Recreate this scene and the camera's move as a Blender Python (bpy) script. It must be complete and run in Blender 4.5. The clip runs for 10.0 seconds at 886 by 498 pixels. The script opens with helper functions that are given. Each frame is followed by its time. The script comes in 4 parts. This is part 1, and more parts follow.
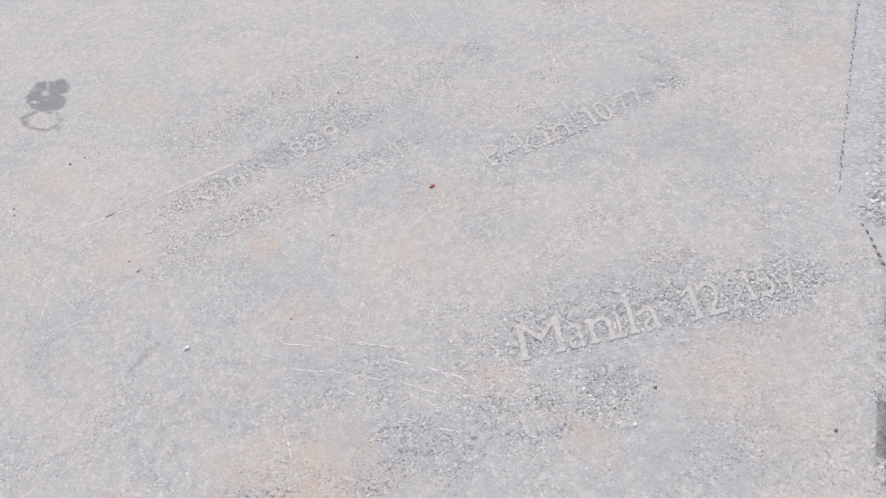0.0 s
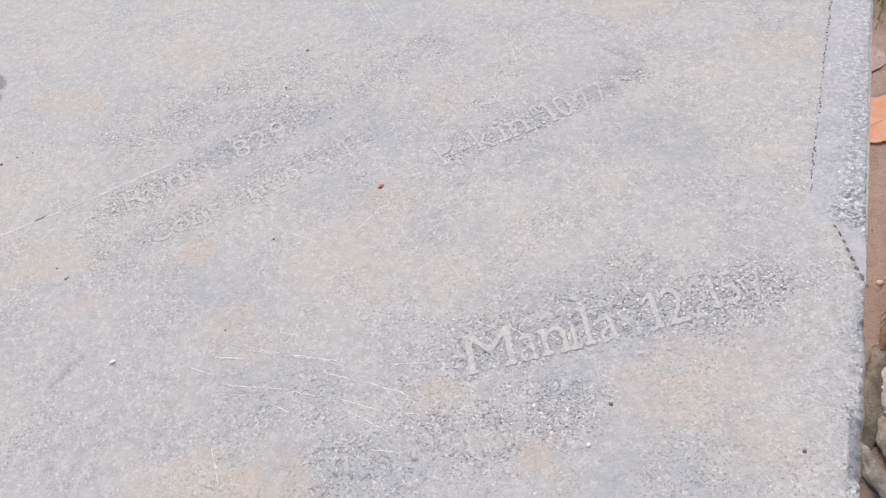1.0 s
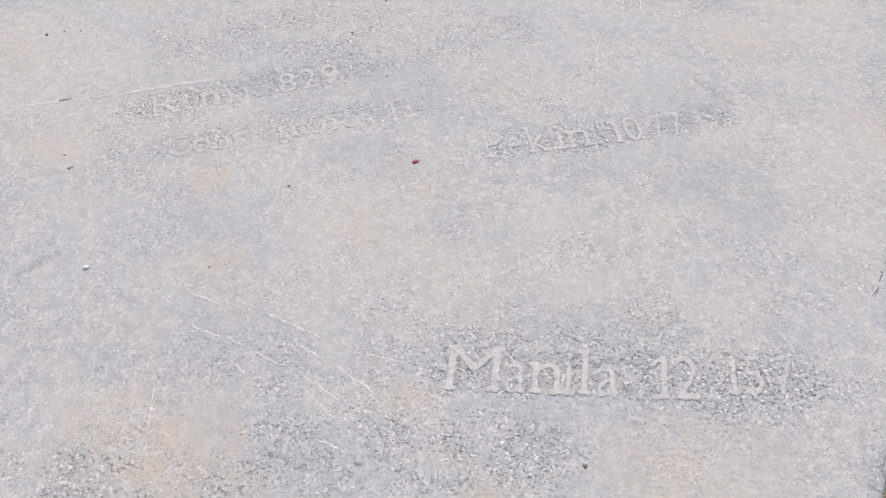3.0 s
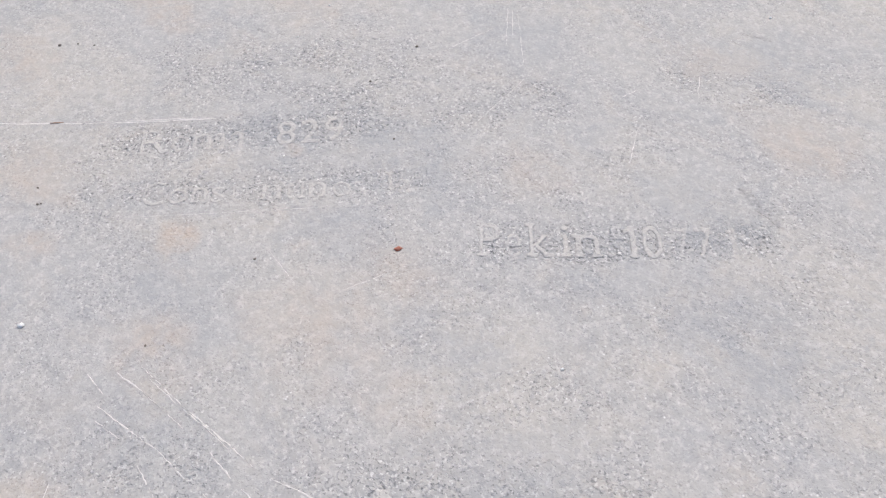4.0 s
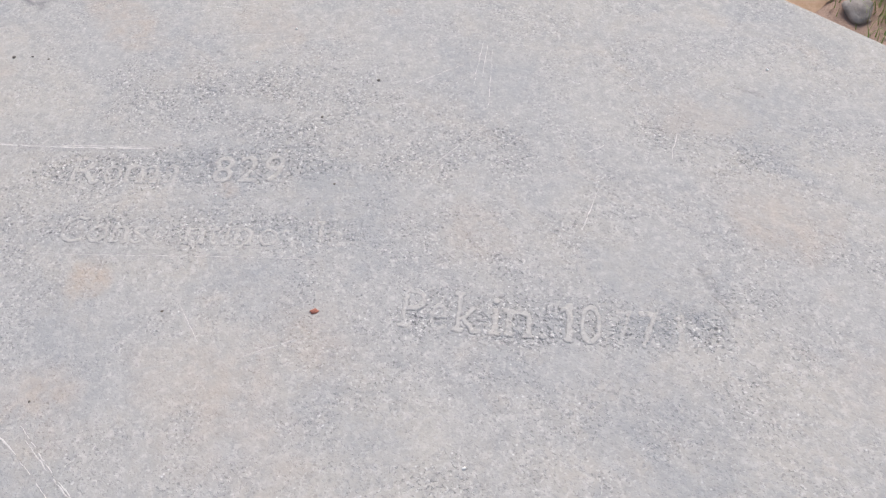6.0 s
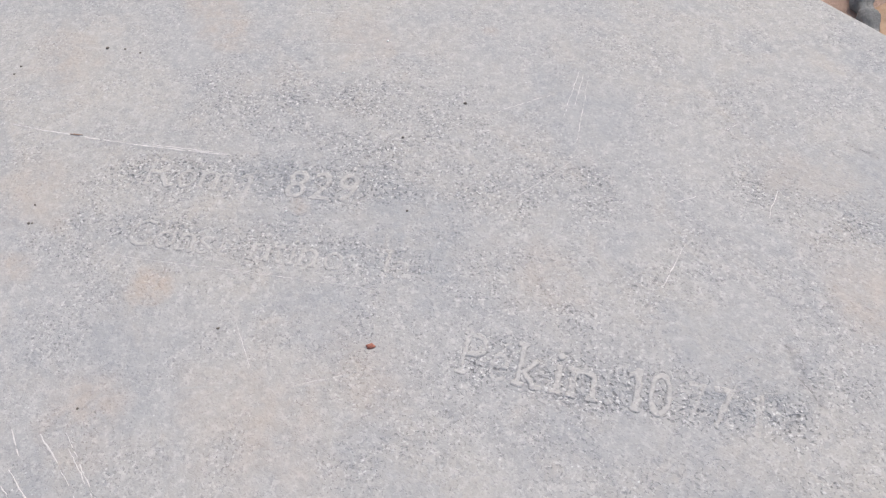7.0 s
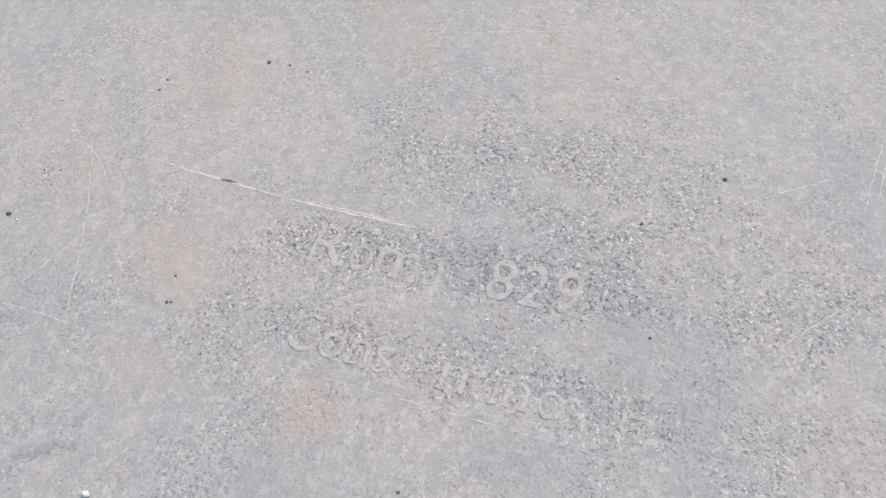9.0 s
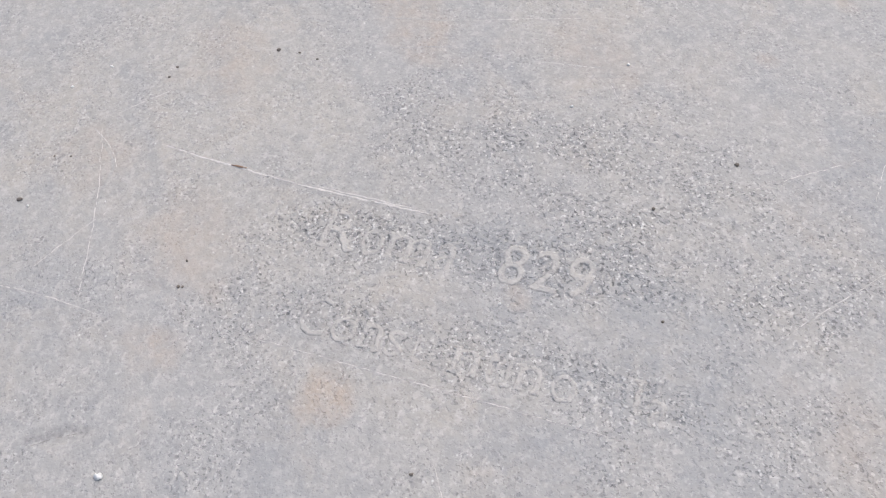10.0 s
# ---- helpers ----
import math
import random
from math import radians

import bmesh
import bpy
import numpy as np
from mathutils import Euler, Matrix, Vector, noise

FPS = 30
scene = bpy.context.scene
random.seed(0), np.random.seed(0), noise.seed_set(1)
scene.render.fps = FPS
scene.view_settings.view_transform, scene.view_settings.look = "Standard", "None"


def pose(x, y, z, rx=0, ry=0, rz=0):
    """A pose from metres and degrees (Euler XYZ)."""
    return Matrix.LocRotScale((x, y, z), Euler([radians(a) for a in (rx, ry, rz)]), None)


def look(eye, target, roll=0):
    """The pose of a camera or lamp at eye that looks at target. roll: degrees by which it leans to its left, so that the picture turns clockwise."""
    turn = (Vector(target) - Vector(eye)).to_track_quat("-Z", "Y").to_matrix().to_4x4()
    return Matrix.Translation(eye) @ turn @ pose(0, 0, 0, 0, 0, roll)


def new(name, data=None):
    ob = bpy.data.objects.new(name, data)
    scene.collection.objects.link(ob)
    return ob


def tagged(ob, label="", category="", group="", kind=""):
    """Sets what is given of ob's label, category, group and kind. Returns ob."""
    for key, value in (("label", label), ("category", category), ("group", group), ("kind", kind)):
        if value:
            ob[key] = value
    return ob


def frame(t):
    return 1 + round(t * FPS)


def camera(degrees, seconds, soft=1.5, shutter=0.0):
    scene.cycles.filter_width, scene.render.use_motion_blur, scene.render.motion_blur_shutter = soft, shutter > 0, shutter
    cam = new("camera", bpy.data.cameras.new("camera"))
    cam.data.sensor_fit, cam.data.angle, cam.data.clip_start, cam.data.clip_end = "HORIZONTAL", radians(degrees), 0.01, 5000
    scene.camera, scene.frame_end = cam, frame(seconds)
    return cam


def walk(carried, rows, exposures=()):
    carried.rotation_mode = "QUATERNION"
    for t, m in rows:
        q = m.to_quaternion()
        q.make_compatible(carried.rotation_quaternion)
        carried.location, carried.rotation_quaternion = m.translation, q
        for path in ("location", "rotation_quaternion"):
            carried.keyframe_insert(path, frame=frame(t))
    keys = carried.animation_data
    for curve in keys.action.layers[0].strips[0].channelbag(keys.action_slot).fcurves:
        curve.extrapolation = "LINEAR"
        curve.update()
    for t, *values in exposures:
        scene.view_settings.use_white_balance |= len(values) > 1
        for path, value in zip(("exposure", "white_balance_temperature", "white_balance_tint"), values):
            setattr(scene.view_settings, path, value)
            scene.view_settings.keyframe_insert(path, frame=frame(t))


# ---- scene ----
cam = camera(53.8, 10.0, 1.25)
PATH = [
    (0, (-0.139, -0.706, 1.394), (0.115, 0.648, -0.056), -16.0),
    (0.5, (-0.117, -0.693, 1.373), (0.148, 0.655, -0.08), -15.8),
    (1, (-0.093, -0.678, 1.346), (0.185, 0.666, -0.109), -15.5),
    (1.2, (-0.079, -0.67, 1.329), (0.216, 0.67, -0.127), -15.0),
    (1.5, (-0.055, -0.656, 1.316), (0.253, 0.672, -0.148), -14.6),
    (1.7, (-0.051, -0.651, 1.311), (0.288, 0.657, -0.163), -13.4),
    (2, (-0.058, -0.652, 1.303), (0.306, 0.633, -0.186), -11.1),
    (2.2, (-0.065, -0.646, 1.296), (0.287, 0.621, -0.211), -9.5),
    (2.5, (-0.052, -0.643, 1.283), (0.24, 0.644, -0.22), -7.4),
    (2.7, (-0.054, -0.647, 1.296), (0.198, 0.661, -0.196), -5.4),
    (3, (-0.05, -0.63, 1.299), (0.104, 0.715, -0.173), -3.7),
    (3.2, (-0.038, -0.607, 1.299), (0.034, 0.752, -0.167), -3.5),
    (4.3, (0.102, -0.457, 1.291), (0.006, 0.858, -0.213), -3.4),
    (4.5, (0.115, -0.436, 1.282), (0.007, 0.877, -0.223), -3.4),
    (5, (0.143, -0.41, 1.275), (0.016, 0.897, -0.234), -3.0),
    (5.5, (0.163, -0.392, 1.268), (0.004, 0.908, -0.244), -2.9),
    (5.7, (0.166, -0.401, 1.275), (-0.011, 0.898, -0.235), -3.4),
    (6.8, (0.176, -0.378, 1.301), (-0.16, 0.898, -0.203), -3.7),
    (7, (0.173, -0.348, 1.286), (-0.22, 0.903, -0.225), -4.4),
    (7.2, (0.172, -0.309, 1.277), (-0.28, 0.897, -0.253), -5.8),
    (7.5, (0.148, -0.264, 1.269), (-0.361, 0.888, -0.285), -6.5),
    (8, (0.114, -0.214, 1.242), (-0.45, 0.89, -0.327), -7.7),
    (8.2, (0.096, -0.206, 1.242), (-0.483, 0.89, -0.327), -7.9),
    (8.5, (0.057, -0.198, 1.247), (-0.534, 0.876, -0.333), -8.5),
    (9, (0.023, -0.167, 1.231), (-0.582, 0.9, -0.349), -8.9),
    (9.5, (0.016, -0.167, 1.232), (-0.59, 0.899, -0.348), -9.0),
    (10, (0.019, -0.177, 1.225), (-0.589, 0.887, -0.355), -9.0),
]
walk(cam, [(t, look(eye, target, roll)) for t, eye, target, roll in PATH],
     [(0, 0.29), (1, 0.33), (3.2, 0.33), (5, 0.25), (7, 0.24), (9, 0.15), (10, 0.17)])

# ---- sky and sun: soft, high, hazy daylight ----
world = bpy.data.worlds.new("sky")
scene.world = world
world.use_nodes = True
wn = world.node_tree
sky = wn.nodes.new("ShaderNodeTexSky")
sky.sky_type = "NISHITA"
sky.sun_disc = False
sky.sun_elevation = radians(60)
sky.sun_rotation = radians(12)
sky.air_density, sky.dust_density, sky.ozone_density = 1.0, 4.0, 0.6
wn.nodes["Background"].inputs["Strength"].default_value = 0.155
wn.links.new(sky.outputs["Color"], wn.nodes["Background"].inputs["Color"])

sun_data = bpy.data.lights.new("sun", "SUN")
sun_data.energy, sun_data.angle, sun_data.color = 1.1, radians(45), (1.0, 0.96, 0.90)
sun = new("sun", sun_data)
sun.matrix_world = look((0.9, 4.2, 7.6), (0, 0, 0))

# ---- plan ----
TOP = 0.74                      # height of the table's top
SLAB = pose(0, 0, TOP, 0, 0, -41.3)   # local x runs to the chipped edge, y to the far edge
X0, X1, Y0, Y1 = -1.0, 0.463, -0.48, 0.62
STEP = 0.0012                   # grid of the worn skin where one can look closely
THICK = 0.09


# ---- small builders ----
def mesh_from(name, bm):
    me = bpy.data.meshes.new(name)
    bm.normal_update()
    bm.to_mesh(me)
    bm.free()
    return me


def smooth(me):
    me.polygons.foreach_set("use_smooth", [True] * len(me.polygons))
    return me


def part(name, bm, material, parent=None, label="", m=None, soft=True):
    me = mesh_from(name, bm)
    if soft:
        smooth(me)
    me.materials.append(material)
    ob = new(name, me)
    if parent:
        ob.parent = parent
    if m:
        ob.matrix_basis = m
    return tagged(ob, label)


def empty(name, m, label, category, group="", kind=""):
    ob = new(name)
    ob.matrix_basis = m
    ob.empty_display_size = 0.05
    return tagged(ob, label, category, group, kind)


def lattice(shape_x, shape_y, seed):
    return np.random.RandomState(seed).rand(shape_x, shape_y)


def vnoise(x, y, size, seed):
    """Smooth value noise from -1 to 1 with cells of that size in metres."""
    g = lattice(256, 256, seed)
    fx, fy = x / size + 1000.0, y / size + 1000.0
    ix, iy = np.floor(fx).astype(int), np.floor(fy).astype(int)
    tx, ty = fx - ix, fy - iy
    tx, ty = tx * tx * (3 - 2 * tx), ty * ty * (3 - 2 * ty)
    a, b = g[ix % 256, iy % 256], g[(ix + 1) % 256, iy % 256]
    c, d = g[ix % 256, (iy + 1) % 256], g[(ix + 1) % 256, (iy + 1) % 256]
    return 2 * ((a * (1 - tx) + b * tx) * (1 - ty) + (c * (1 - tx) + d * tx) * ty) - 1


def pnoise(x, y, size, seed):
    """Gradient noise, about -1 to 1, on a lattice turned by its own angle, so that no weave shows."""
    turn = 0.4 + 1.7 * seed
    c, w = math.cos(turn), math.sin(turn)
    fx, fy = (x * c - y * w) / size + 1000.0, (x * w + y * c) / size + 1000.0
    angle = lattice(256, 256, 500 + seed) * 2 * math.pi
    gxs, gys = np.cos(angle), np.sin(angle)
    ix, iy = np.floor(fx).astype(int), np.floor(fy).astype(int)
    tx, ty = fx - ix, fy - iy
    ux, uy = tx ** 3 * (tx * (tx * 6 - 15) + 10), ty ** 3 * (ty * (ty * 6 - 15) + 10)

    def corner(i, j):
        a, b = (ix + i) % 256, (iy + j) % 256
        return gxs[a, b] * (tx - i) + gys[a, b] * (ty - j)

    low = corner(0, 0) * (1 - ux) + corner(1, 0) * ux
    high = corner(0, 1) * (1 - ux) + corner(1, 1) * ux
    return 1.7 * (low * (1 - uy) + high * uy)


def to_slab(wx, wy):
    v = SLAB.inverted() @ Vector((wx, wy, TOP))
    return v.x, v.y


# ---- materials ----
class Nodes:
    def __init__(self, name):
        self.mat = bpy.data.materials.new(name)
        self.mat.use_nodes = True
        self.tree = self.mat.node_tree
        self.bsdf = self.tree.nodes["Principled BSDF"]
        self.coord = self.tree.nodes.new("ShaderNodeTexCoord").outputs["Object"]

    def link(self, a, b):
        self.tree.links.new(a, b)

    def noise(self, scale, detail=4.0, rough=0.55, stretch=None, warp=0.0):
        n = self.tree.nodes.new("ShaderNodeTexNoise")
        n.inputs["Scale"].default_value = scale
        n.inputs["Detail"].default_value = detail
        n.inputs["Roughness"].default_value = rough
        n.inputs["Distortion"].default_value = warp
        src = self.coord
        if stretch:
            mp = self.tree.nodes.new("ShaderNodeMapping")
            mp.inputs["Scale"].default_value = stretch
            mp.inputs["Rotation"].default_value = (0, 0, radians(-41.3))
            self.link(src, mp.inputs["Vector"])
            src = mp.outputs["Vector"]
        self.link(src, n.inputs["Vector"])
        return n.outputs["Fac"]

    def voronoi(self, scale, feature="F1"):
        n = self.tree.nodes.new("ShaderNodeTexVoronoi")
        n.feature = feature
        n.inputs["Scale"].default_value = scale
        self.link(self.coord, n.inputs["Vector"])
        return n.outputs["Distance"]

    def ramp(self, fac, lo, hi, out_lo=0.0, out_hi=1.0):
        n = self.tree.nodes.new("ShaderNodeMapRange")
        n.interpolation_type = "SMOOTHSTEP"
        for key, value in (("From Min", lo), ("From Max", hi), ("To Min", out_lo), ("To Max", out_hi)):
            n.inputs[key].default_value = value
        self.link(fac, n.inputs["Value"])
        return n.outputs["Result"]

    def math(self, op, a, b):
        n = self.tree.nodes.new("ShaderNodeMath")
        n.operation = op
        for k, v in enumerate((a, b)):
            if isinstance(v, (int, float)):
                n.inputs[k].default_value = v
            else:
                self.link(v, n.inputs[k])
        return n.outputs[0]

    def mix(self, fac, a, b, blend="MIX"):
        n = self.tree.nodes.new("ShaderNodeMix")
        n.data_type, n.blend_type = "RGBA", blend
        for key, v in ((0, fac), (6, a), (7, b)):
            if isinstance(v, (int, float)):
                n.inputs[key].default_value = v
            elif isinstance(v, tuple):
                n.inputs[key].default_value = (*v, 1.0)
            else:
                self.link(v, n.inputs[key])
        return n.outputs[2]

    def attribute(self, name):
        n = self.tree.nodes.new("ShaderNodeAttribute")
        n.attribute_name = name
        return n.outputs["Fac"]

    def random(self):
        return self.tree.nodes.new("ShaderNodeObjectInfo").outputs["Random"]

    def island(self):
        return self.tree.nodes.new("ShaderNodeNewGeometry").outputs["Random Per Island"]

    def bump(self, height, distance, strength=1.0, under=None):
        n = self.tree.nodes.new("ShaderNodeBump")
        n.inputs["Distance"].default_value = distance
        n.inputs["Strength"].default_value = strength
        self.link(height, n.inputs["Height"])
        if under:
            self.link(under, n.inputs["Normal"])
        self.link(n.outputs["Normal"], self.bsdf.inputs["Normal"])
        return n.outputs["Normal"]

    def finish(self, color, rough, spec=0.3):
        if isinstance(color, tuple):
            self.bsdf.inputs["Base Color"].default_value = (*color, 1.0)
        else:
            self.link(color, self.bsdf.inputs["Base Color"])
        if isinstance(rough, (int, float)):
            self.bsdf.inputs["Roughness"].default_value = rough
        else:
            self.link(rough, self.bsdf.inputs["Roughness"])
        self.bsdf.inputs["Specular IOR Level"].default_value = spec
        return self.mat


def stone_material(name, pitted):
    n = Nodes(name)
    # cool grey and warm tan clouds at hand's-breadth and finger scale
    cloud = n.ramp(n.noise(5.0, 6.0, 0.62, (0.8, 1.25, 1.0), 0.6), 0.38, 0.64)
    tan = n.ramp(n.noise(12.0, 8.0, 0.68, (0.85, 1.15, 1.0), 0.8), 0.49, 0.68)
    blue = n.ramp(n.noise(11.0, 7.0, 0.68, (0.85, 1.2, 1.0), 0.4), 0.46, 0.66)
    col = n.mix(cloud, (0.430, 0.424, 0.417), (0.478, 0.456, 0.424))
    col = n.mix(n.math("MULTIPLY", tan, 0.40), col, (0.525, 0.467, 0.402))
    col = n.mix(n.math("MULTIPLY", blue, 0.45), col, (0.330, 0.345, 0.365))
    # mottling and mineral grain
    mott = n.noise(85.0, 5.0, 0.70)
    spots = n.noise(170.0, 3.0, 0.65, None, 0.3)
    grain = n.noise(380.0, 2.0, 0.60)
    light = n.noise(310.0, 2.0, 0.60, (-1.0, 1.0, 1.0))
    col = n.mix(n.ramp(mott, 0.44, 0.70, 0.0, 0.50), col, (0.600, 0.585, 0.570))
    col = n.mix(n.ramp(mott, 0.50, 0.28, 0.0, 0.40), col, (0.285, 0.292, 0.305))
    # smooth, handled stretches lie between grainy ones
    grainy = n.ramp(n.noise(16.0, 5.0, 0.65), 0.40, 0.66, 0.10, 0.58)
    if pitted:
        rough = n.attribute("rough")
        amount = n.math("MINIMUM", n.math("ADD", rough, grainy), 1.25)
        col = n.mix(n.math("MULTIPLY", rough, 0.20), col, (0.330, 0.340, 0.352))
        col = n.mix(n.math("MULTIPLY", n.attribute("polish"), 0.55), col, (0.575, 0.548, 0.520))
    else:
        amount = n.math("MULTIPLY", grainy, 0.8)
    cell = n.ramp(n.voronoi(190.0), 0.34, 0.16)
    some = n.ramp(n.noise(120.0, 3.0, 0.65), 0.46, 0.60)
    pit = n.math("MAXIMUM", n.math("MULTIPLY", cell, some), n.ramp(grain, 0.585, 0.66, 0.0, 1.0))
    pit = n.math("MULTIPLY", pit, amount)
    spark = n.math("MULTIPLY", n.ramp(light, 0.575, 0.66), amount)
    dusk = n.math("MULTIPLY", n.ramp(spots, 0.52, 0.62), n.math("ADD", n.math("MULTIPLY", amount, 0.45), 0.36))
    bare = n.ramp(n.noise(140.0, 3.0, 0.65, (1.0, -1.0, 1.0)), 0.52, 0.63, 0.0, 0.52)
    col = n.mix(bare, col, (0.590, 0.572, 0.552))
    col = n.mix(n.math("MULTIPLY", dusk, 0.60), col, (0.265, 0.270, 0.282))
    col = n.mix(n.math("MULTIPLY", spark, 0.72), col, (0.760, 0.745, 0.730))
    col = n.mix(n.math("MULTIPLY", pit, 0.74), col, (0.190, 0.190, 0.194))
    fleck = n.ramp(n.voronoi(125.0), 0.14, 0.04, 0.0, 0.95)
    keep = n.ramp(n.noise(33.0, 3.0), 0.50, 0.60)
    col = n.mix(n.math("MULTIPLY", n.math("MULTIPLY", fleck, keep), 0.70 if pitted else 0.3), col, (0.84, 0.84, 0.83))
    if pitted:
        # dark joints, pits and cracks, plus the edge hollow's shade put into the colour
        col = n.mix(n.math("MULTIPLY", n.attribute("grime_shade"), 0.55), col, (0.145, 0.145, 0.152))
        paint = n.math("MULTIPLY", n.attribute("paint"), n.ramp(n.noise(95.0, 6.0, 0.75), 0.30, 0.46))
        col = n.mix(n.math("MULTIPLY", paint, 0.80), col, (0.190, 0.190, 0.200))
        broken = n.ramp(n.noise(40.0, 6.0, 0.70), 0.34, 0.66, 0.15, 0.85)
        stain = n.math("MULTIPLY", n.attribute("stain"), n.ramp(n.noise(38.0, 6.0, 0.7, None, 0.5), 0.36, 0.62, 0.12, 0.60))
        col = n.mix(stain, col, (0.335, 0.352, 0.372))
        col = n.mix(n.math("MULTIPLY", n.attribute("blotch"), broken), col, (0.51, 0.42, 0.345))
    col = n.mix(1.0, col, (0.915, 0.912, 0.895), "MULTIPLY")
    high = n.math("ADD", n.math("MULTIPLY", n.noise(220.0, 2.0, 0.6), 0.5), n.math("MULTIPLY", mott, 0.5))
    high = n.math("SUBTRACT", high, n.math("MULTIPLY", pit, 0.60))
    # shallow flaked patches with curling edges
    flake = n.ramp(n.noise(150.0, 2.0, 0.55, None, 0.5), 0.43, 0.62)
    flake = n.math("MULTIPLY", flake, n.math("MULTIPLY", n.math("MULTIPLY", amount, amount), 0.75))
    high = n.math("SUBTRACT", high, n.math("MULTIPLY", flake, 0.70))
    high = n.math("SUBTRACT", high, n.math("MULTIPLY", dusk, 0.25))
    n.bump(high, 0.0013, 0.8)
    return n.finish(col, n.ramp(mott, 0.3, 0.7, 0.60, 0.85), 0.35)


def cement_material():
    n = Nodes("grey_mortar")
    rough = n.attribute("rough")
    col = n.mix(n.ramp(n.noise(40.0, 7.0, 0.7), 0.35, 0.65), (0.405, 0.403, 0.408), (0.48, 0.47, 0.465))
    more = n.math("ADD", n.math("MULTIPLY", rough, 0.85), n.attribute("grain"))
    dark = n.math("MULTIPLY", n.ramp(n.noise(210.0, 2.0, 0.6), 0.50, 0.57), more)
    col = n.mix(n.math("MULTIPLY", dark, 0.72), col, (0.16, 0.15, 0.145))
    grit = n.math("MULTIPLY", n.ramp(n.noise(200.0, 2.0, 0.6, (-1.0, 1.0, 1.0)), 0.565, 0.61), more)
    col = n.mix(n.math("MULTIPLY", grit, 0.60), col, (0.86, 0.86, 0.85))
    # glints of shiny grains, painted as near-white spots in the base colour
    painted_glint = n.math("MULTIPLY", n.ramp(n.voronoi(230.0), 0.24, 0.12), n.math("MULTIPLY", n.ramp(n.noise(75.0, 3.0), 0.50, 0.60), n.math("MULTIPLY", n.attribute("grain"), 4.0)))
    col = n.mix(n.math("MULTIPLY", painted_glint, 0.8), col, (0.86, 0.86, 0.84))
    col = n.mix(n.math("MULTIPLY", n.attribute("grime_shade"), 0.8), col, (0.15, 0.15, 0.15))
    high = n.math("SUBTRACT", n.noise(300.0, 5.0, 0.75), n.math("MULTIPLY", dark, 0.8))
    n.bump(high, 0.0020, 0.8)
    return n.finish(col, n.ramp(grit, 0.2, 0.6, 0.75, 0.35), 0.5)


def plain_material(name, a, b, scale, rough=0.9, relief=0.002, fine_scale=None, spec=0.2):
    n = Nodes(name)
    col = n.mix(n.ramp(n.noise(scale, 6.0, 0.65, None, 0.5), 0.32, 0.68), a, b)
    fs = fine_scale or scale * 6
    f = n.noise(fs, 5.0, 0.7)
    dark = tuple(0.45 * c for c in a)
    col = n.mix(n.ramp(f, 0.56, 0.74, 0.0, 0.55), col, dark)
    n.bump(f, relief, 0.9)
    return n.finish(col, rough, spec)


def earth_material():
    n = Nodes("red_earth")
    col = n.mix(n.ramp(n.noise(4.0, 6.0, 0.6), 0.35, 0.65), (0.525, 0.365, 0.288), (0.590, 0.420, 0.332))
    col = n.mix(n.ramp(n.noise(38.0, 6.0, 0.7), 0.48, 0.72, 0.0, 0.6), col, (0.420, 0.310, 0.255))
    col = n.mix(n.ramp(n.noise(120.0, 5.0, 0.7), 0.54, 0.72, 0.0, 0.6), col, (0.27, 0.17, 0.13))
    col = n.mix(n.ramp(n.noise(14.0, 7.0, 0.7, None, 0.6), 0.50, 0.68, 0.0, 0.40), col, (0.385, 0.250, 0.19))
    f = n.math("ADD", n.noise(60.0, 6.0, 0.7), n.noise(260.0, 4.0, 0.7))
    n.bump(f, 0.011, 0.9)
    return n.finish(col, 0.95, 0.15)


def leaf_material(name, a, b, vein):
    n = Nodes(name)
    col = n.mix(n.ramp(n.noise(40.0, 5.0, 0.6), 0.35, 0.65), a, b)
    col = n.mix(n.ramp(n.noise(300.0, 3.0, 0.6), 0.58, 0.72, 0.0, 0.5), col, vein)
    n.bump(n.noise(120.0, 4.0, 0.6), 0.002, 0.6)
    return n.finish(col, 0.6, 0.3)


STONE = stone_material("weathered_limestone", True)
RELIEF = stone_material("worn_pale_stone", False)
MORTAR = cement_material()
PEDESTAL = plain_material("rough_masonry", (0.34, 0.33, 0.32), (0.42, 0.40, 0.38), 14.0, 0.9, 0.006)
SCRATCH = plain_material("pale_scratch", (0.60, 0.575, 0.55), (0.72, 0.69, 0.66), 200.0, 0.7, 0.0005)
EARTH = earth_material()
PEBBLE = plain_material("pebble_grit", (0.52, 0.38, 0.30), (0.68, 0.55, 0.46), 60.0, 0.9, 0.001)
ORANGE = leaf_material("dry_orange_leaf", (0.86, 0.50, 0.31), (0.91, 0.57, 0.38), (0.74, 0.40, 0.24))
PINKISH = leaf_material("dull_pinkish_leaf", (0.62, 0.45, 0.38), (0.70, 0.54, 0.46), (0.46, 0.31, 0.25))
STRAW = leaf_material("straw_brown", (0.62, 0.43, 0.28), (0.72, 0.54, 0.38), (0.46, 0.29, 0.17))
BARK = plain_material("grey_bark", (0.21, 0.21, 0.20), (0.33, 0.325, 0.31), 30.0, 0.9, 0.008, 130.0)
RUSTY = plain_material("rusty_broken_wood", (0.22, 0.10, 0.05), (0.34, 0.22, 0.15), 60.0, 0.9, 0.004)
PEELED = plain_material("peeled_pale_root", (0.31, 0.25, 0.19), (0.66, 0.60, 0.52), 38.0, 0.85, 0.006, 160.0)
ROOT = plain_material("grey_brown_root", (0.25, 0.195, 0.145), (0.57, 0.50, 0.42), 24.0, 0.9, 0.004)
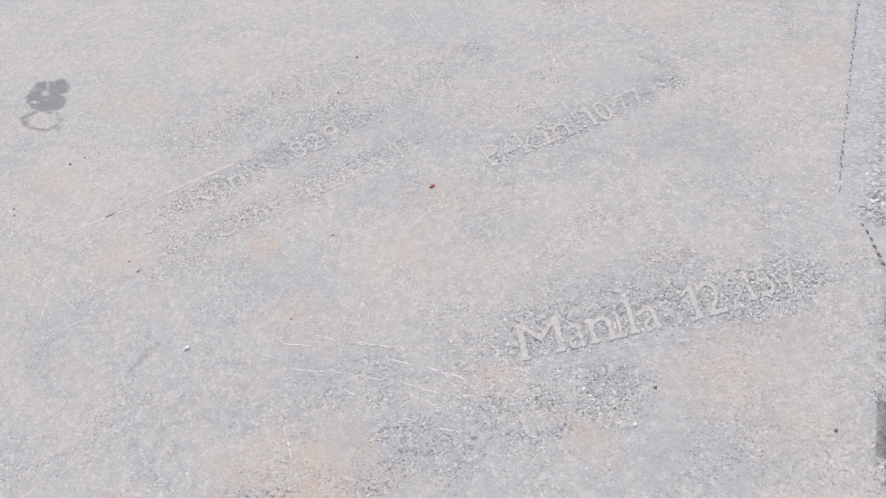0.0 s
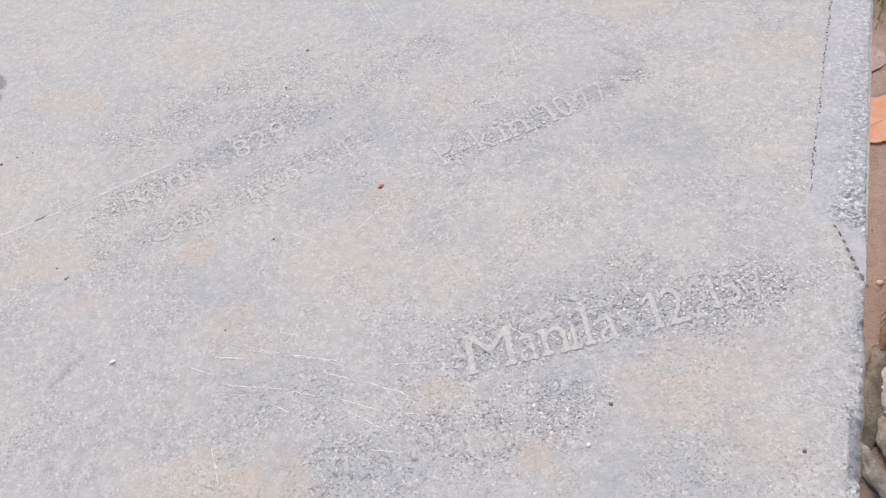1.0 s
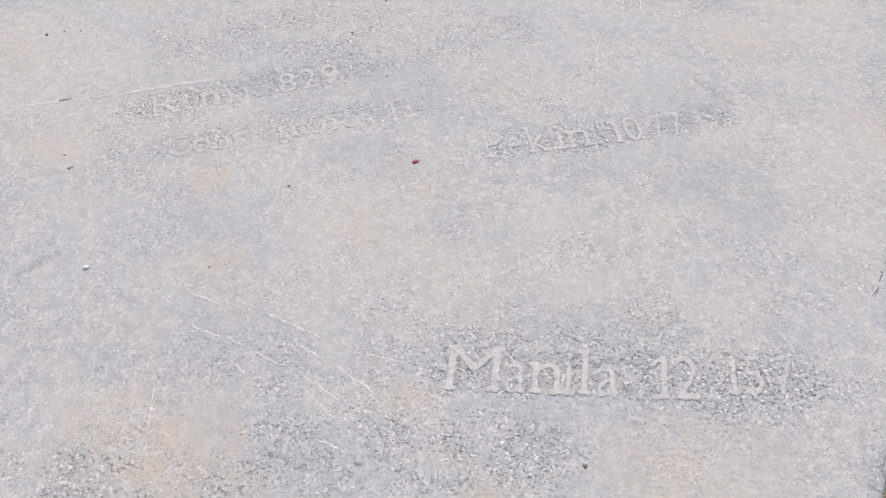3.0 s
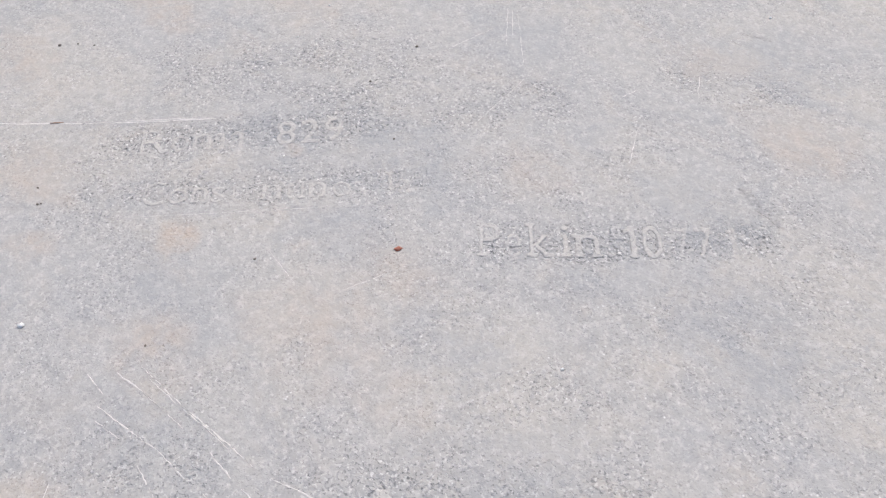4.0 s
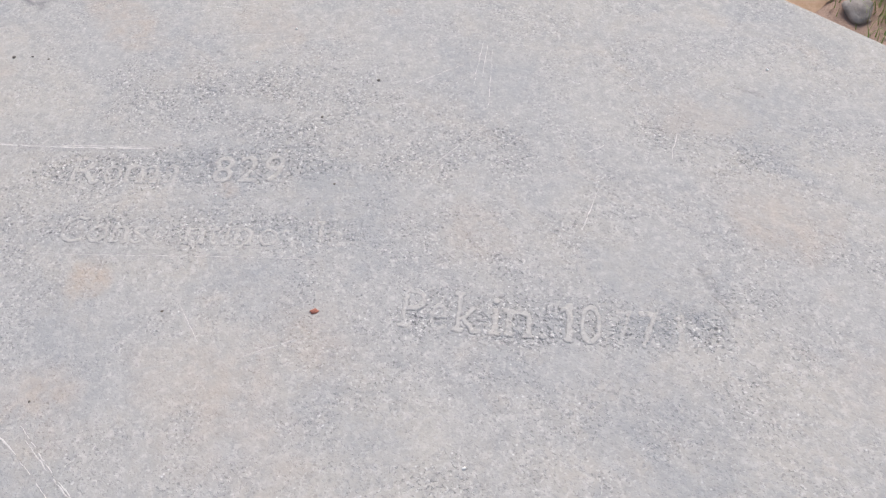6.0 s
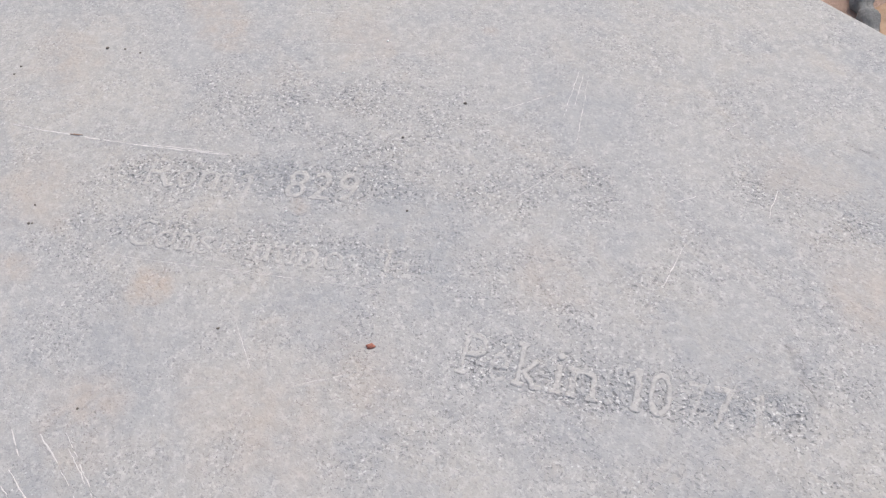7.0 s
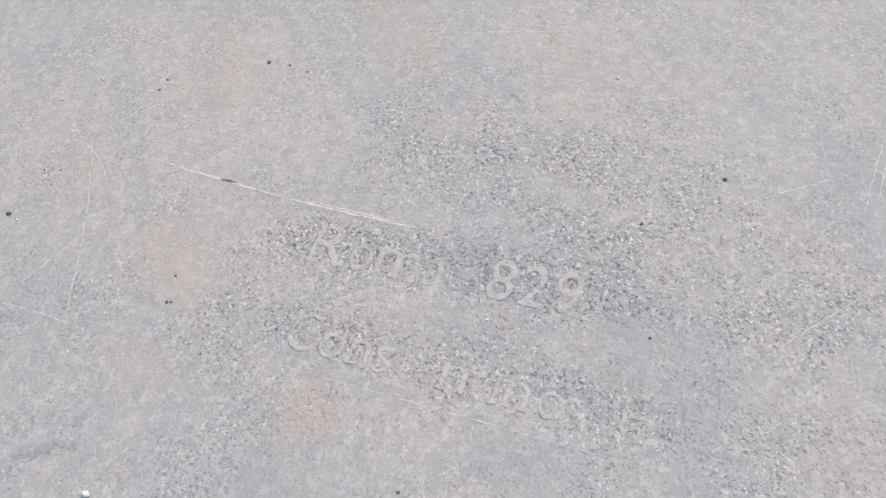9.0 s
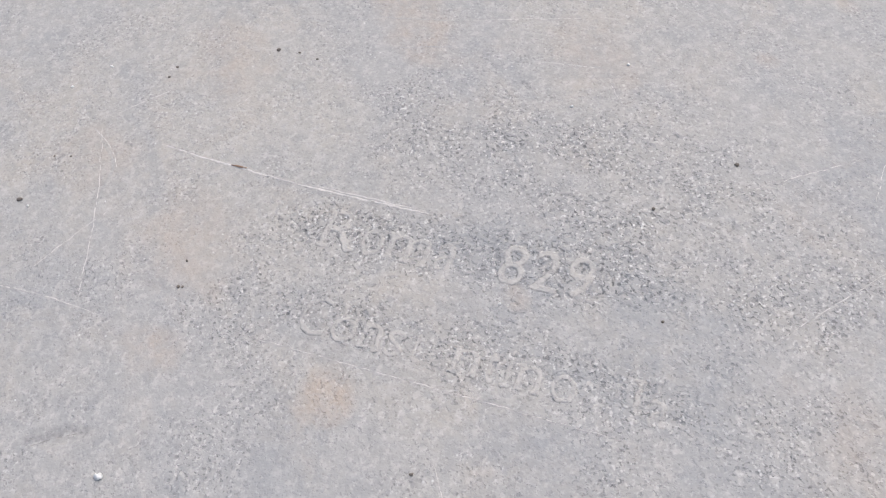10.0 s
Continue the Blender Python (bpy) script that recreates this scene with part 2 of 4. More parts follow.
ROCK = plain_material("grey_brown_field_stone", (0.29, 0.255, 0.23), (0.44, 0.40, 0.365), 20.0, 0.9, 0.006)
RED = plain_material("dark_red_scrap", (0.36, 0.13, 0.09), (0.47, 0.21, 0.15), 300.0, 0.7, 0.0005)
DARK = plain_material("dark_crumb", (0.17, 0.15, 0.13), (0.24, 0.21, 0.18), 300.0, 0.9, 0.0005)
CRUST = plain_material("white_lichen_crust", (0.76, 0.75, 0.75), (0.88, 0.87, 0.87), 180.0, 0.9, 0.002)
GROUND_CRUMB = plain_material("brown_ground_crumbs", (0.20, 0.155, 0.115), (0.33, 0.255, 0.19), 60.0, 0.95, 0.002)
TWIG = plain_material("brown_straw", (0.34, 0.22, 0.15), (0.50, 0.36, 0.26), 300.0, 0.8, 0.0003)
MUDDY = plain_material("muddy_root", (0.155, 0.12, 0.085), (0.34, 0.28, 0.205), 28.0, 0.9, 0.005)
FLAW = plain_material("grey_flaw", (0.22, 0.21, 0.20), (0.34, 0.325, 0.31), 400.0, 0.95, 0.0005)
JOINT_DARK = plain_material("black_joint_dots", (0.10, 0.097, 0.092), (0.22, 0.213, 0.205), 300.0, 0.95, 0.0005)
WHITE = plain_material("white_crumb", (0.80, 0.79, 0.76), (0.88, 0.87, 0.85), 300.0, 0.6, 0.0005)


def grass_material():
    n = Nodes("short_green_grass")
    col = n.mix(n.island(), (0.20, 0.30, 0.07), (0.46, 0.48, 0.22))
    return n.finish(col, 0.7, 0.25)


GRASS = grass_material()

# ---- relief of the table's top, in the slab's own axes ----
gx = np.concatenate([np.arange(X0, -0.52, 0.0028), np.arange(-0.52, X1 - STEP / 2, STEP), [X1]])
gy = np.concatenate([np.arange(Y0, -0.37, 0.0028), np.arange(-0.37, 0.42, STEP), np.arange(0.42, Y1 - 0.001, 0.0028), [Y1]])
NX, NY = len(gx), len(gy)
GX, GY = np.meshgrid(gx, gy, indexing="ij")


def capsule(ax, ay, bx, by, r):
    """1 on the line from a to b (world metres), falling smoothly to 0 at r."""
    (ax, ay), (bx, by) = to_slab(ax, ay), to_slab(bx, by)
    dx, dy = bx - ax, by - ay
    k = np.clip(((GX - ax) * dx + (GY - ay) * dy) / max(dx * dx + dy * dy, 1e-9), 0, 1)
    d = np.hypot(GX - ax - k * dx, GY - ay - k * dy)
    d = d * (1 + 0.35 * vnoise(GX, GY, 0.03, 41))
    return np.clip(1.35 * (1 - d / r), 0, 1)


def joint_x(y):
    """Where the mortar border begins, along the chipped edge."""
    return np.interp(y, (-0.063, -0.047, -0.030, -0.012, 0.002, 0.0087, 0.0136, 0.028, 0.346, 0.62),
                     (0.4645, 0.459, 0.4525, 0.446, 0.440, 0.436, 0.4246, 0.4142, 0.4205, 0.426))


broad = 0.0007 * pnoise(GX, GY, 0.16, 3) + 0.0003 * pnoise(GX, GY, 0.05, 4)
fine = 0.00012 * pnoise(GX, GY, 0.013, 5) + 0.00008 * pnoise(GX, GY, 0.0050, 6)
LETTER_BEDS = (
    (-0.01, -0.243, 0.24, -0.306, 0.042, 1.05), (0.095, 0.003, 0.300, 0.0, 0.034, 0.90),
    (-0.26, 0.142, -0.05, 0.162, 0.042, 1.0), (-0.24, 0.071, 0.02, 0.086, 0.030, 0.70))
WORN_PATCHES = (
    (-0.15, -0.29, 0.03, -0.335, 0.065, 0.78), (-0.20, -0.20, -0.06, -0.25, 0.05, 0.50), (-0.04, -0.225, 0.16, -0.245, 0.05, 0.65),
    (-0.04, 0.165, 0.14, 0.20, 0.06, 0.65), (0.0, 0.10, 0.12, 0.07, 0.06, 0.5),
    (-0.22, 0.255, -0.02, 0.25, 0.085, 0.75), (0.29, 0.22, 0.36, 0.20, 0.05, 0.6),
    (0.27, -0.09, 0.36, 0.02, 0.05, 0.4), (0.10, -0.05, 0.20, -0.07, 0.05, 0.3),
    (-0.02, 0.02, 0.08, -0.02, 0.04, 0.45), (-0.30, 0.12, -0.28, 0.05, 0.05, 0.5),
    (-0.28, -0.30, -0.20, -0.33, 0.07, 0.95), (0.24, -0.32, 0.30, -0.34, 0.04, 0.4))
bed = np.zeros_like(GX)
for *line, r, s in LETTER_BEDS:
    bed = np.maximum(bed, s * capsule(*line, r))
rough_zone = bed.copy()
for *line, r, s in WORN_PATCHES:
    rough_zone = np.maximum(rough_zone, s * capsule(*line, r))
edge_gap = X1 - GX
rough_zone = np.maximum(rough_zone, np.where(GY < 0.0, np.clip(1 - edge_gap / 0.02, 0, 1), 0))
cloudy = np.clip(0.80 + 0.75 * pnoise(GX, GY, 0.028, 42) + 0.35 * pnoise(GX, GY, 0.011, 43), 0.15, 1.15)
rough_zone *= cloudy * (1 - 0.75 * bed) + 0.75 * bed
rough_zone = np.maximum(rough_zone, 0.10 + 0.18 * np.clip(pnoise(GX, GY, 0.05, 44), 0, 1))
speck_a, speck_b = pnoise(GX, GY, 0.0042, 7), pnoise(GX, GY, 0.0028, 8)
pits = np.clip(speck_a * 0.7 + speck_b * 0.6 - 0.42 + 0.28 * rough_zone, 0, 1) * rough_zone
height = broad + fine - 0.0006 * np.minimum(pits * 1.6, 1.0)
height -= bed * (0.00042 + 0.00012 * pnoise(GX, GY, 0.012, 9))
# pits get darker the deeper they go
grime_shade = np.clip(pits * 0.8, 0, 0.30)

# worn and chipped long edge, with one bitten hollow
wear = 0.004 + 0.0025 * vnoise(GX * 0, GY, 0.018, 10) + 0.0015 * vnoise(GX * 0, GY, 0.006, 11)
wear = np.where(GY < -0.03, wear, 0.0022)
round_off = np.clip(1 - edge_gap / wear, 0, 1)
height -= 0.0035 * round_off ** 2
hollow = np.clip(1 - edge_gap / 0.0095, 0, 1) * np.clip((0.027 - np.abs(GY + 0.212)) / 0.006, 0, 1)
height -= 0.007 * hollow ** 0.7
hollow_b = np.clip(1 - edge_gap / 0.006, 0, 1) * np.clip((0.012 - np.abs(GY + 0.105)) / 0.005, 0, 1)
height -= 0.005 * hollow_b
nick = np.clip(vnoise(GX, GY, 0.007, 12) - 0.1, 0, 1) * np.clip(1 - edge_gap / 0.012, 0, 1) * (GY < -0.03)
height -= 0.004 * nick
# nicks along the chipped edge get darker with depth
grime_shade = np.maximum(grime_shade, 0.75 * nick)
# shade on the hollow's steep outer side, painted into the colour
grime_shade = np.maximum(grime_shade, 0.5 * hollow ** 0.5)
for other in (GX - X0, Y1 - GY, GY - Y0):
    height -= 0.003 * np.clip(1 - other / 0.005, 0, 1) ** 2

# rebate for the mortar border and the dotted chisel line beside it
past = GX - joint_x(GY)
in_border = (past > 0) & (GY > -0.060)
dots = np.clip(vnoise(GX * 0, GY, 0.0040, 13) * 2.6 + 0.1, 0, 1) * (0.55 + 0.45 * np.clip(vnoise(GX * 0, GY, 0.03, 17) + 0.5, 0, 1))
dashes = np.clip(np.sin(GY * 2 * math.pi / 0.0105 + 2 * vnoise(GX * 0, GY, 0.02, 16)) * 2.0 + 0.6, 0, 1)
bend = np.clip((0.012 - GY) / 0.006, 0, 1)
dots = dots * (1 - bend) + dashes * bend
ends = np.clip((GY + 0.06) / 0.01, 0, 1)
beside = np.exp(-((past + 0.0006) / (0.0014 + 0.0010 * bend)) ** 2) * dots * ends
height -= 0.0016 * beside
grime_shade = np.maximum(grime_shade, 0.95 * beside)
height = np.where(in_border, -0.0022, height)
tail = capsule(0.304, -0.354, 0.283, -0.378, 0.006) * np.clip(speck_b + 0.5, 0, 1)
height -= 0.0015 * tail
grime_shade = np.maximum(grime_shade, 0.9 * tail)

# cracks: a short flaw with loose crumbs, and a shallow flake
for line, depth in (((0.303, 0.062, 0.327, 0.016, 0.005), 0.0005), ((0.352, 0.298, 0.382, 0.284, 0.003), 0.0004),
                    ((-0.361, -0.074, -0.33, -0.058, 0.006), 0.0010), ((-0.172, 0.328, -0.163, 0.322, 0.003), 0.0008)):
    c = capsule(*line)
    height -= depth * c
    grime_shade = np.maximum(grime_shade, 0.6 * c * np.clip(speck_b + 0.6, 0, 1))

# a smeared dark print of old paint: a broad dab above a thin loop
def spot(wx, wy, rx, ry, turn=0.0):
    sx, sy = to_slab(wx, wy)
    c, s = math.cos(turn), math.sin(turn)
    px, py = (GX - sx) * c + (GY - sy) * s, -(GX - sx) * s + (GY - sy) * c
    return np.hypot(px / rx, py / ry)


def near_print(right, down, rx, ry):
    """Distance from a place beside the print, in its own skewed axes (a step of one millimetre or so each)."""
    px, py = GX + 0.6206, GY - 0.0827
    det = 0.97 * -1.15 - 0.09 * 0.88
    u = (px * -1.15 - py * 0.88) / det * 1000
    v = (py * 0.97 - px * 0.09) / det * 1000
    return np.hypot((u - right) / rx, (v - down) / ry)


ragged = 1 + 0.16 * pnoise(GX, GY, 0.016, 45) + 0.10 * pnoise(GX, GY, 0.006, 46)
dab = np.zeros_like(GX)
for right, down, rx, ry in ((28, -31, 18, 15), (4, -26, 28, 19), (-14, -9, 22, 20), (14, -8, 24, 17), (0, 2, 26, 12)):
    dab = np.maximum(dab, np.clip((1.0 - ragged * near_print(right, down, rx, ry)) * 5, 0, 1))
gap = np.maximum(np.clip((1.0 - ragged * near_print(0, -20, 9, 6)) * 3, 0, 1), 0.8 * np.clip((1.0 - near_print(5, -34, 2.5, 12)) * 3, 0, 1))
gap = np.maximum(gap, np.clip((1.0 - ragged * near_print(-20, -4, 9, 3)) * 3, 0, 1))
loop = np.clip(1.2 - np.abs(ragged * near_print(-5, 28, 38, 19) - 0.84) * 5.5, 0, 1)
paint = np.maximum(dab * (1 - gap * 0.9), 0.95 * loop * np.clip(0.75 + 0.9 * pnoise(GX, GY, 0.012, 50), 0.1, 1))

# rusty tan blotches
blotch = np.zeros_like(GX)
for wx, wy, r, s in ((-0.045, -0.263, 0.030, 0.6), (0.002, -0.363, 0.030, 0.6), (0.123, -0.369, 0.055, 0.45),
                     (-0.191, 0.022, 0.028, 1.0), (-0.323, 0.012, 0.028, 0.7), (-0.306, 0.394, 0.05, 0.6),
                     (-0.424, 0.282, 0.06, 0.5), (-0.222, -0.284, 0.07, 0.9), (-0.06, -0.08, 0.08, 0.45),
                     (0.451, -0.051, 0.06, 0.5), (-0.472, 0.148, 0.05, 0.4), (0.309, 0.251, 0.05, 0.35),
                     (0.007, 0.407, 0.012, 0.6), (0.056, 0.495, 0.012, 0.6), (0.155, -0.43, 0.04, 0.4),
                     (-0.105, 0.127, 0.014, 0.5), (0.18, -0.36, 0.05, 0.4), (0.141, -0.351, 0.06, 0.6), (-0.272, -0.257, 0.06, 0.6),
                     (0.373, 0.118, 0.07, 0.5), (-0.186, -0.10, 0.05, 0.55), (0.118, 0.092, 0.05, 0.35), (-0.35, 0.095, 0.06, 0.5),
                     (-0.128, 0.381, 0.06, 0.4), (-0.276, 0.366, 0.05, 0.6), (0.0, -0.03, 0.05, 0.4), (0.006, -0.149, 0.04, 0.4)):
    d = spot(wx, wy, r, r * 0.75) * (1 + 0.4 * pnoise(GX, GY, 0.03, 14))
    blotch = np.maximum(blotch, s * np.clip(1 - d ** 2, 0, 1))

# cool grey stains
stain = np.zeros_like(GX)
for wx, wy, r, s in ((0.003, 0.123, 0.07, 0.8), (0.262, 0.035, 0.06, 0.7), (-0.047, 0.020, 0.045, 0.6), (-0.18, -0.05, 0.06, 0.6),
                     (0.252, -0.074, 0.06, 0.6), (0.285, -0.117, 0.06, 0.7), (0.371, 0.243, 0.07, 0.7), (0.121, 0.310, 0.06, 0.6),
                     (-0.113, 0.149, 0.06, 0.7), (-0.16, -0.193, 0.06, 0.6), (0.079, -0.41, 0.06, 0.8), (-0.442, 0.018, 0.07, 0.5),
                     (0.047, -0.103, 0.05, 0.5), (-0.142, -0.297, 0.07, 0.6), (0.183, -0.037, 0.05, 0.5), (0.10, -0.265, 0.10, 0.6)):
    d = spot(wx, wy, r * 1.3, r * 0.9) * (1 + 0.45 * pnoise(GX, GY, 0.04, 18) + 0.2 * pnoise(GX, GY, 0.012, 19))
    stain = np.maximum(stain, s * np.clip(1.2 - 1.2 * d ** 2, 0, 1))


def sample(field, x, y):
    fx = np.clip(np.interp(x, gx, np.arange(NX)), 0, NX - 1.001)
    fy = np.clip(np.interp(y, gy, np.arange(NY)), 0, NY - 1.001)
    ix, iy = fx.astype(int), fy.astype(int)
    tx, ty = fx - ix, fy - iy
    return ((field[ix, iy] * (1 - tx) + field[ix + 1, iy] * tx) * (1 - ty)
            + (field[ix, iy + 1] * (1 - tx) + field[ix + 1, iy + 1] * tx) * ty)


def tabletop():
    wob = np.where(np.arange(NX)[:, None] == NX - 1, 0.0012 * vnoise(GX * 0, GY, 0.022, 15), 0.0) * (GY < -0.03)
    top = np.stack([GX + wob, GY, height], -1).reshape(-1, 3)
    number = np.arange(NX * NY).reshape(NX, NY)
    quads = np.stack([number[:-1, :-1], number[1:, :-1], number[1:, 1:], number[:-1, 1:]], -1).reshape(-1, 4)
    ring = np.concatenate([number[:, 0], number[-1, 1:], number[-2::-1, -1], number[0, -2:0:-1]])
    low = top[ring].copy()
    low[:, 2] = -THICK
    low[:, :2] *= 0.998
    base = len(top)
    m = len(ring)
    k = np.arange(m)
    sides = np.stack([ring[k], base + k, base + (k + 1) % m, ring[(k + 1) % m]], -1)
    verts = np.concatenate([top, low])
    loops = np.concatenate([quads.ravel(), sides.ravel(), base + k[::-1]])
    sizes = np.concatenate([np.full(len(quads) + len(sides), 4), [m]])
    me = bpy.data.meshes.new("tabletop")
    me.vertices.add(len(verts))
    me.vertices.foreach_set("co", verts.ravel())
    me.loops.add(len(loops))
    me.loops.foreach_set("vertex_index", loops)
    me.polygons.add(len(sizes))
    me.polygons.foreach_set("loop_start", np.concatenate([[0], np.cumsum(sizes)[:-1]]))
    me.update(calc_edges=True)
    me.validate()
    flags = np.zeros(len(me.polygons), bool)
    flags[:len(quads)] = True
    me.polygons.foreach_set("use_smooth", flags)
    for name, field in (("grime_shade", grime_shade), ("paint", paint), ("blotch", blotch), ("stain", stain), ("rough", rough_zone)):
        at = me.attributes.new(name, "FLOAT", "POINT")
        at.data.foreach_set("value", np.concatenate([field.ravel(), np.zeros(m)]))
    me.materials.append(STONE)
    return me


table = empty("stone_table", SLAB, "weathered grey stone table with worn raised lettering", "table")
top_ob = new("tabletop", tabletop())
top_ob.parent = table


# ---- mortar border along the edge ----
def border_strip():
    rows, cols = 520, 30
    ys = np.linspace(-0.058, 0.617, rows)
    s = np.linspace(0, 1, cols)
    left = joint_x(ys) - 0.0030 + 0.0006 * vnoise(ys * 0, ys, 0.006, 21)
    right = np.full(rows, X1 - 0.0008) + 0.0006 * vnoise(ys * 0, ys, 0.02, 22)
    right = np.maximum(right, left + 0.0008)
    bx = left[:, None] * (1 - s) + right[:, None] * s
    by = np.repeat(ys[:, None], cols, 1)
    # a coarse, broken wedge above the bend, widening towards the outer edge
    u = np.clip((bx - 0.424) / 0.040, 0, 1)
    inside = np.minimum(by - (0.015 - 0.024 * u), (0.022 + 0.060 * u) - by) + 0.006 * vnoise(bx, by, 0.009, 27)
    patch = np.clip(inside / 0.012, 0, 1) * np.clip(0.75 + 0.5 * vnoise(bx, by, 0.012, 28), 0.3, 1)
    pit = np.clip(vnoise(bx, by, 0.004, 23) + 0.5 * vnoise(bx, by, 0.0025, 24) - 0.35 + patch, 0, 1)
    bz = -0.0003 - 0.0009 * pit * (0.25 + patch) + 0.0002 * vnoise(bx, by, 0.01, 25)
    bz -= 0.002 * (s[None, :] > 0.97) + 0.003 * (s[None, :] > 0.995) + 0.0003 * (s[None, :] < 0.01)
    v = np.stack([bx, by, bz], -1).reshape(-1, 3)
    n = np.arange(rows * cols).reshape(rows, cols)
    f = np.stack([n[:-1, :-1], n[:-1, 1:], n[1:, 1:], n[1:, :-1]], -1).reshape(-1, 4)
    me = bpy.data.meshes.new("border_strip")
    me.from_pydata(v.tolist(), [], f.tolist())
    smooth(me)
    at = me.attributes.new("grime_shade", "FLOAT", "POINT")
    dirt = np.clip(pit - 0.6, 0, 0.2) * (1 - patch)
    mark = np.clip(1 - np.hypot((bx - 0.426) / 0.006, (by - 0.085) / 0.018), 0, 1) * np.clip(0.6 + vnoise(bx, by, 0.004, 26), 0, 1)
    at.data.foreach_set("value", np.maximum(dirt, 0.5 * mark).ravel())
    at = me.attributes.new("rough", "FLOAT", "POINT")
    band = np.clip(1 - np.abs(bx - 0.450) / 0.013, 0, 1) * np.clip((0.26 - by) / 0.30, 0, 0.38) * (by > 0.01)
    at.data.foreach_set("value", np.maximum(patch, band).ravel())
    at = me.attributes.new("grain", "FLOAT", "POINT")
    at.data.foreach_set("value", ((0.07 + 0.22 * np.clip((by - 0.0) / 0.03, 0, 1)) * (0.45 + 1.1 * s[None, :])).ravel())
    me.materials.append(MORTAR)
    ob = new("border_strip", me)
    ob.parent = table
    return tagged(ob, "gritty grey mortar border strip with grain glints coloured white")


border_strip()


def joint_dots():
    """Flat dark blobs in the dotted chisel line: fine dots along the border, longer dashes round its end."""
    rnd = random.Random(5)
    bm = bmesh.new()
    spots = []
    y = 0.024
    while y < 0.61:
        spots.append((y, rnd.uniform(0.0007, 0.0019), rnd.uniform(0.0005, 0.0012), 0.0))
        y += rnd.choice((0.0026, 0.0034, 0.0046, 0.0062, 0.0095))
    y = 0.006
    while y > -0.062:
        spots.append((y, rnd.uniform(0.0022, 0.0040), rnd.uniform(0.0010, 0.0017), 1.0))
        y -= rnd.uniform(0.0065, 0.0100)
    for y, long_r, short_r, on_bend in spots:
        x = float(joint_x(y)) - 0.0004 + rnd.uniform(-0.0012, 0.0010)
        slope = math.atan2(float(joint_x(y + 0.004) - joint_x(y - 0.004)), 0.008)
        z = float(sample(broad, x, y)) - 0.0001
        m = Matrix.Translation((x, y, z)) @ Matrix.Rotation(-slope, 4, "Z")
        made = bmesh.ops.create_icosphere(bm, subdivisions=2, radius=1.0)["verts"]
        for v in made:
            k = 1 + 0.45 * noise.noise(v.co * 1.8 + Vector((y * 900, 0, 0)))
            v.co = m @ Vector((v.co.x * short_r * k, v.co.y * long_r * k, v.co.z * 0.00035))
    tagged(part("joint_dots", bm, JOINT_DARK, table, "dark dots along a dotted chisel line"), kind="stuff")


joint_dots()

# ---- raised lettering, built-in typeface with slab feet, worn down to the skin of the stone ----
GLYPHS = {}


def glyph(ch):
    """Flat triangles of one character of the built-in typeface."""
    if ch not in GLYPHS:
        cu = bpy.data.curves.new("glyph", "FONT")
        cu.body, cu.size, cu.resolution_u, cu.offset = ch, 1.0, 6, 0.0
        cu.fill_mode = "FRONT"
        ob = bpy.data.objects.new("glyph", cu)
        scene.collection.objects.link(ob)
        me = bpy.data.meshes.new_from_object(ob.evaluated_get(bpy.context.evaluated_depsgraph_get()))
        me.calc_loop_triangles()
        co = np.array([v.co[:2] for v in me.vertices])
        GLYPHS[ch] = co[np.array([t.vertices[:] for t in me.loop_triangles])]
        bpy.data.objects.remove(ob)
        bpy.data.curves.remove(cu)
        bpy.data.meshes.remove(me)
    return GLYPHS[ch]


# where the slab feet and heads of each character's stems sit: (share of width, at the top?)
FEET = {"M": ((0.1, 0), (0.9, 0), (0.06, 1), (0.94, 1)), "R": ((0.12, 0), (0.92, 0), (0.08, 1)), "P": ((0.14, 0), (0.08, 1)),
        "n": ((0.14, 0), (0.86, 0), (0.06, 1)), "m": ((0.08, 0), (0.5, 0), (0.92, 0), (0.04, 1)), "i": ((0.5, 0),),
        "l": ((0.5, 0), (0.3, 1)), "k": ((0.14, 0), (0.92, 0), (0.06, 1)), "1": ((0.62, 0),), "p": ((0.12, 0),)}
CELL = 0.0006


def box(bm, cx, cy, cz, sx, sy, sz):
    r = bmesh.ops.create_cube(bm, size=1.0)["verts"]
    for v in r:
        v.co = Vector((cx + v.co.x * sx, cy + v.co.y * sy, cz + v.co.z * sz))
    return r


def soften(field, times):
    for _ in range(times):
        field = (field + np.roll(field, 1, 0) + np.roll(field, -1, 0)) / 3
        field = (field + np.roll(field, 1, 1) + np.roll(field, -1, 1)) / 3
    return field


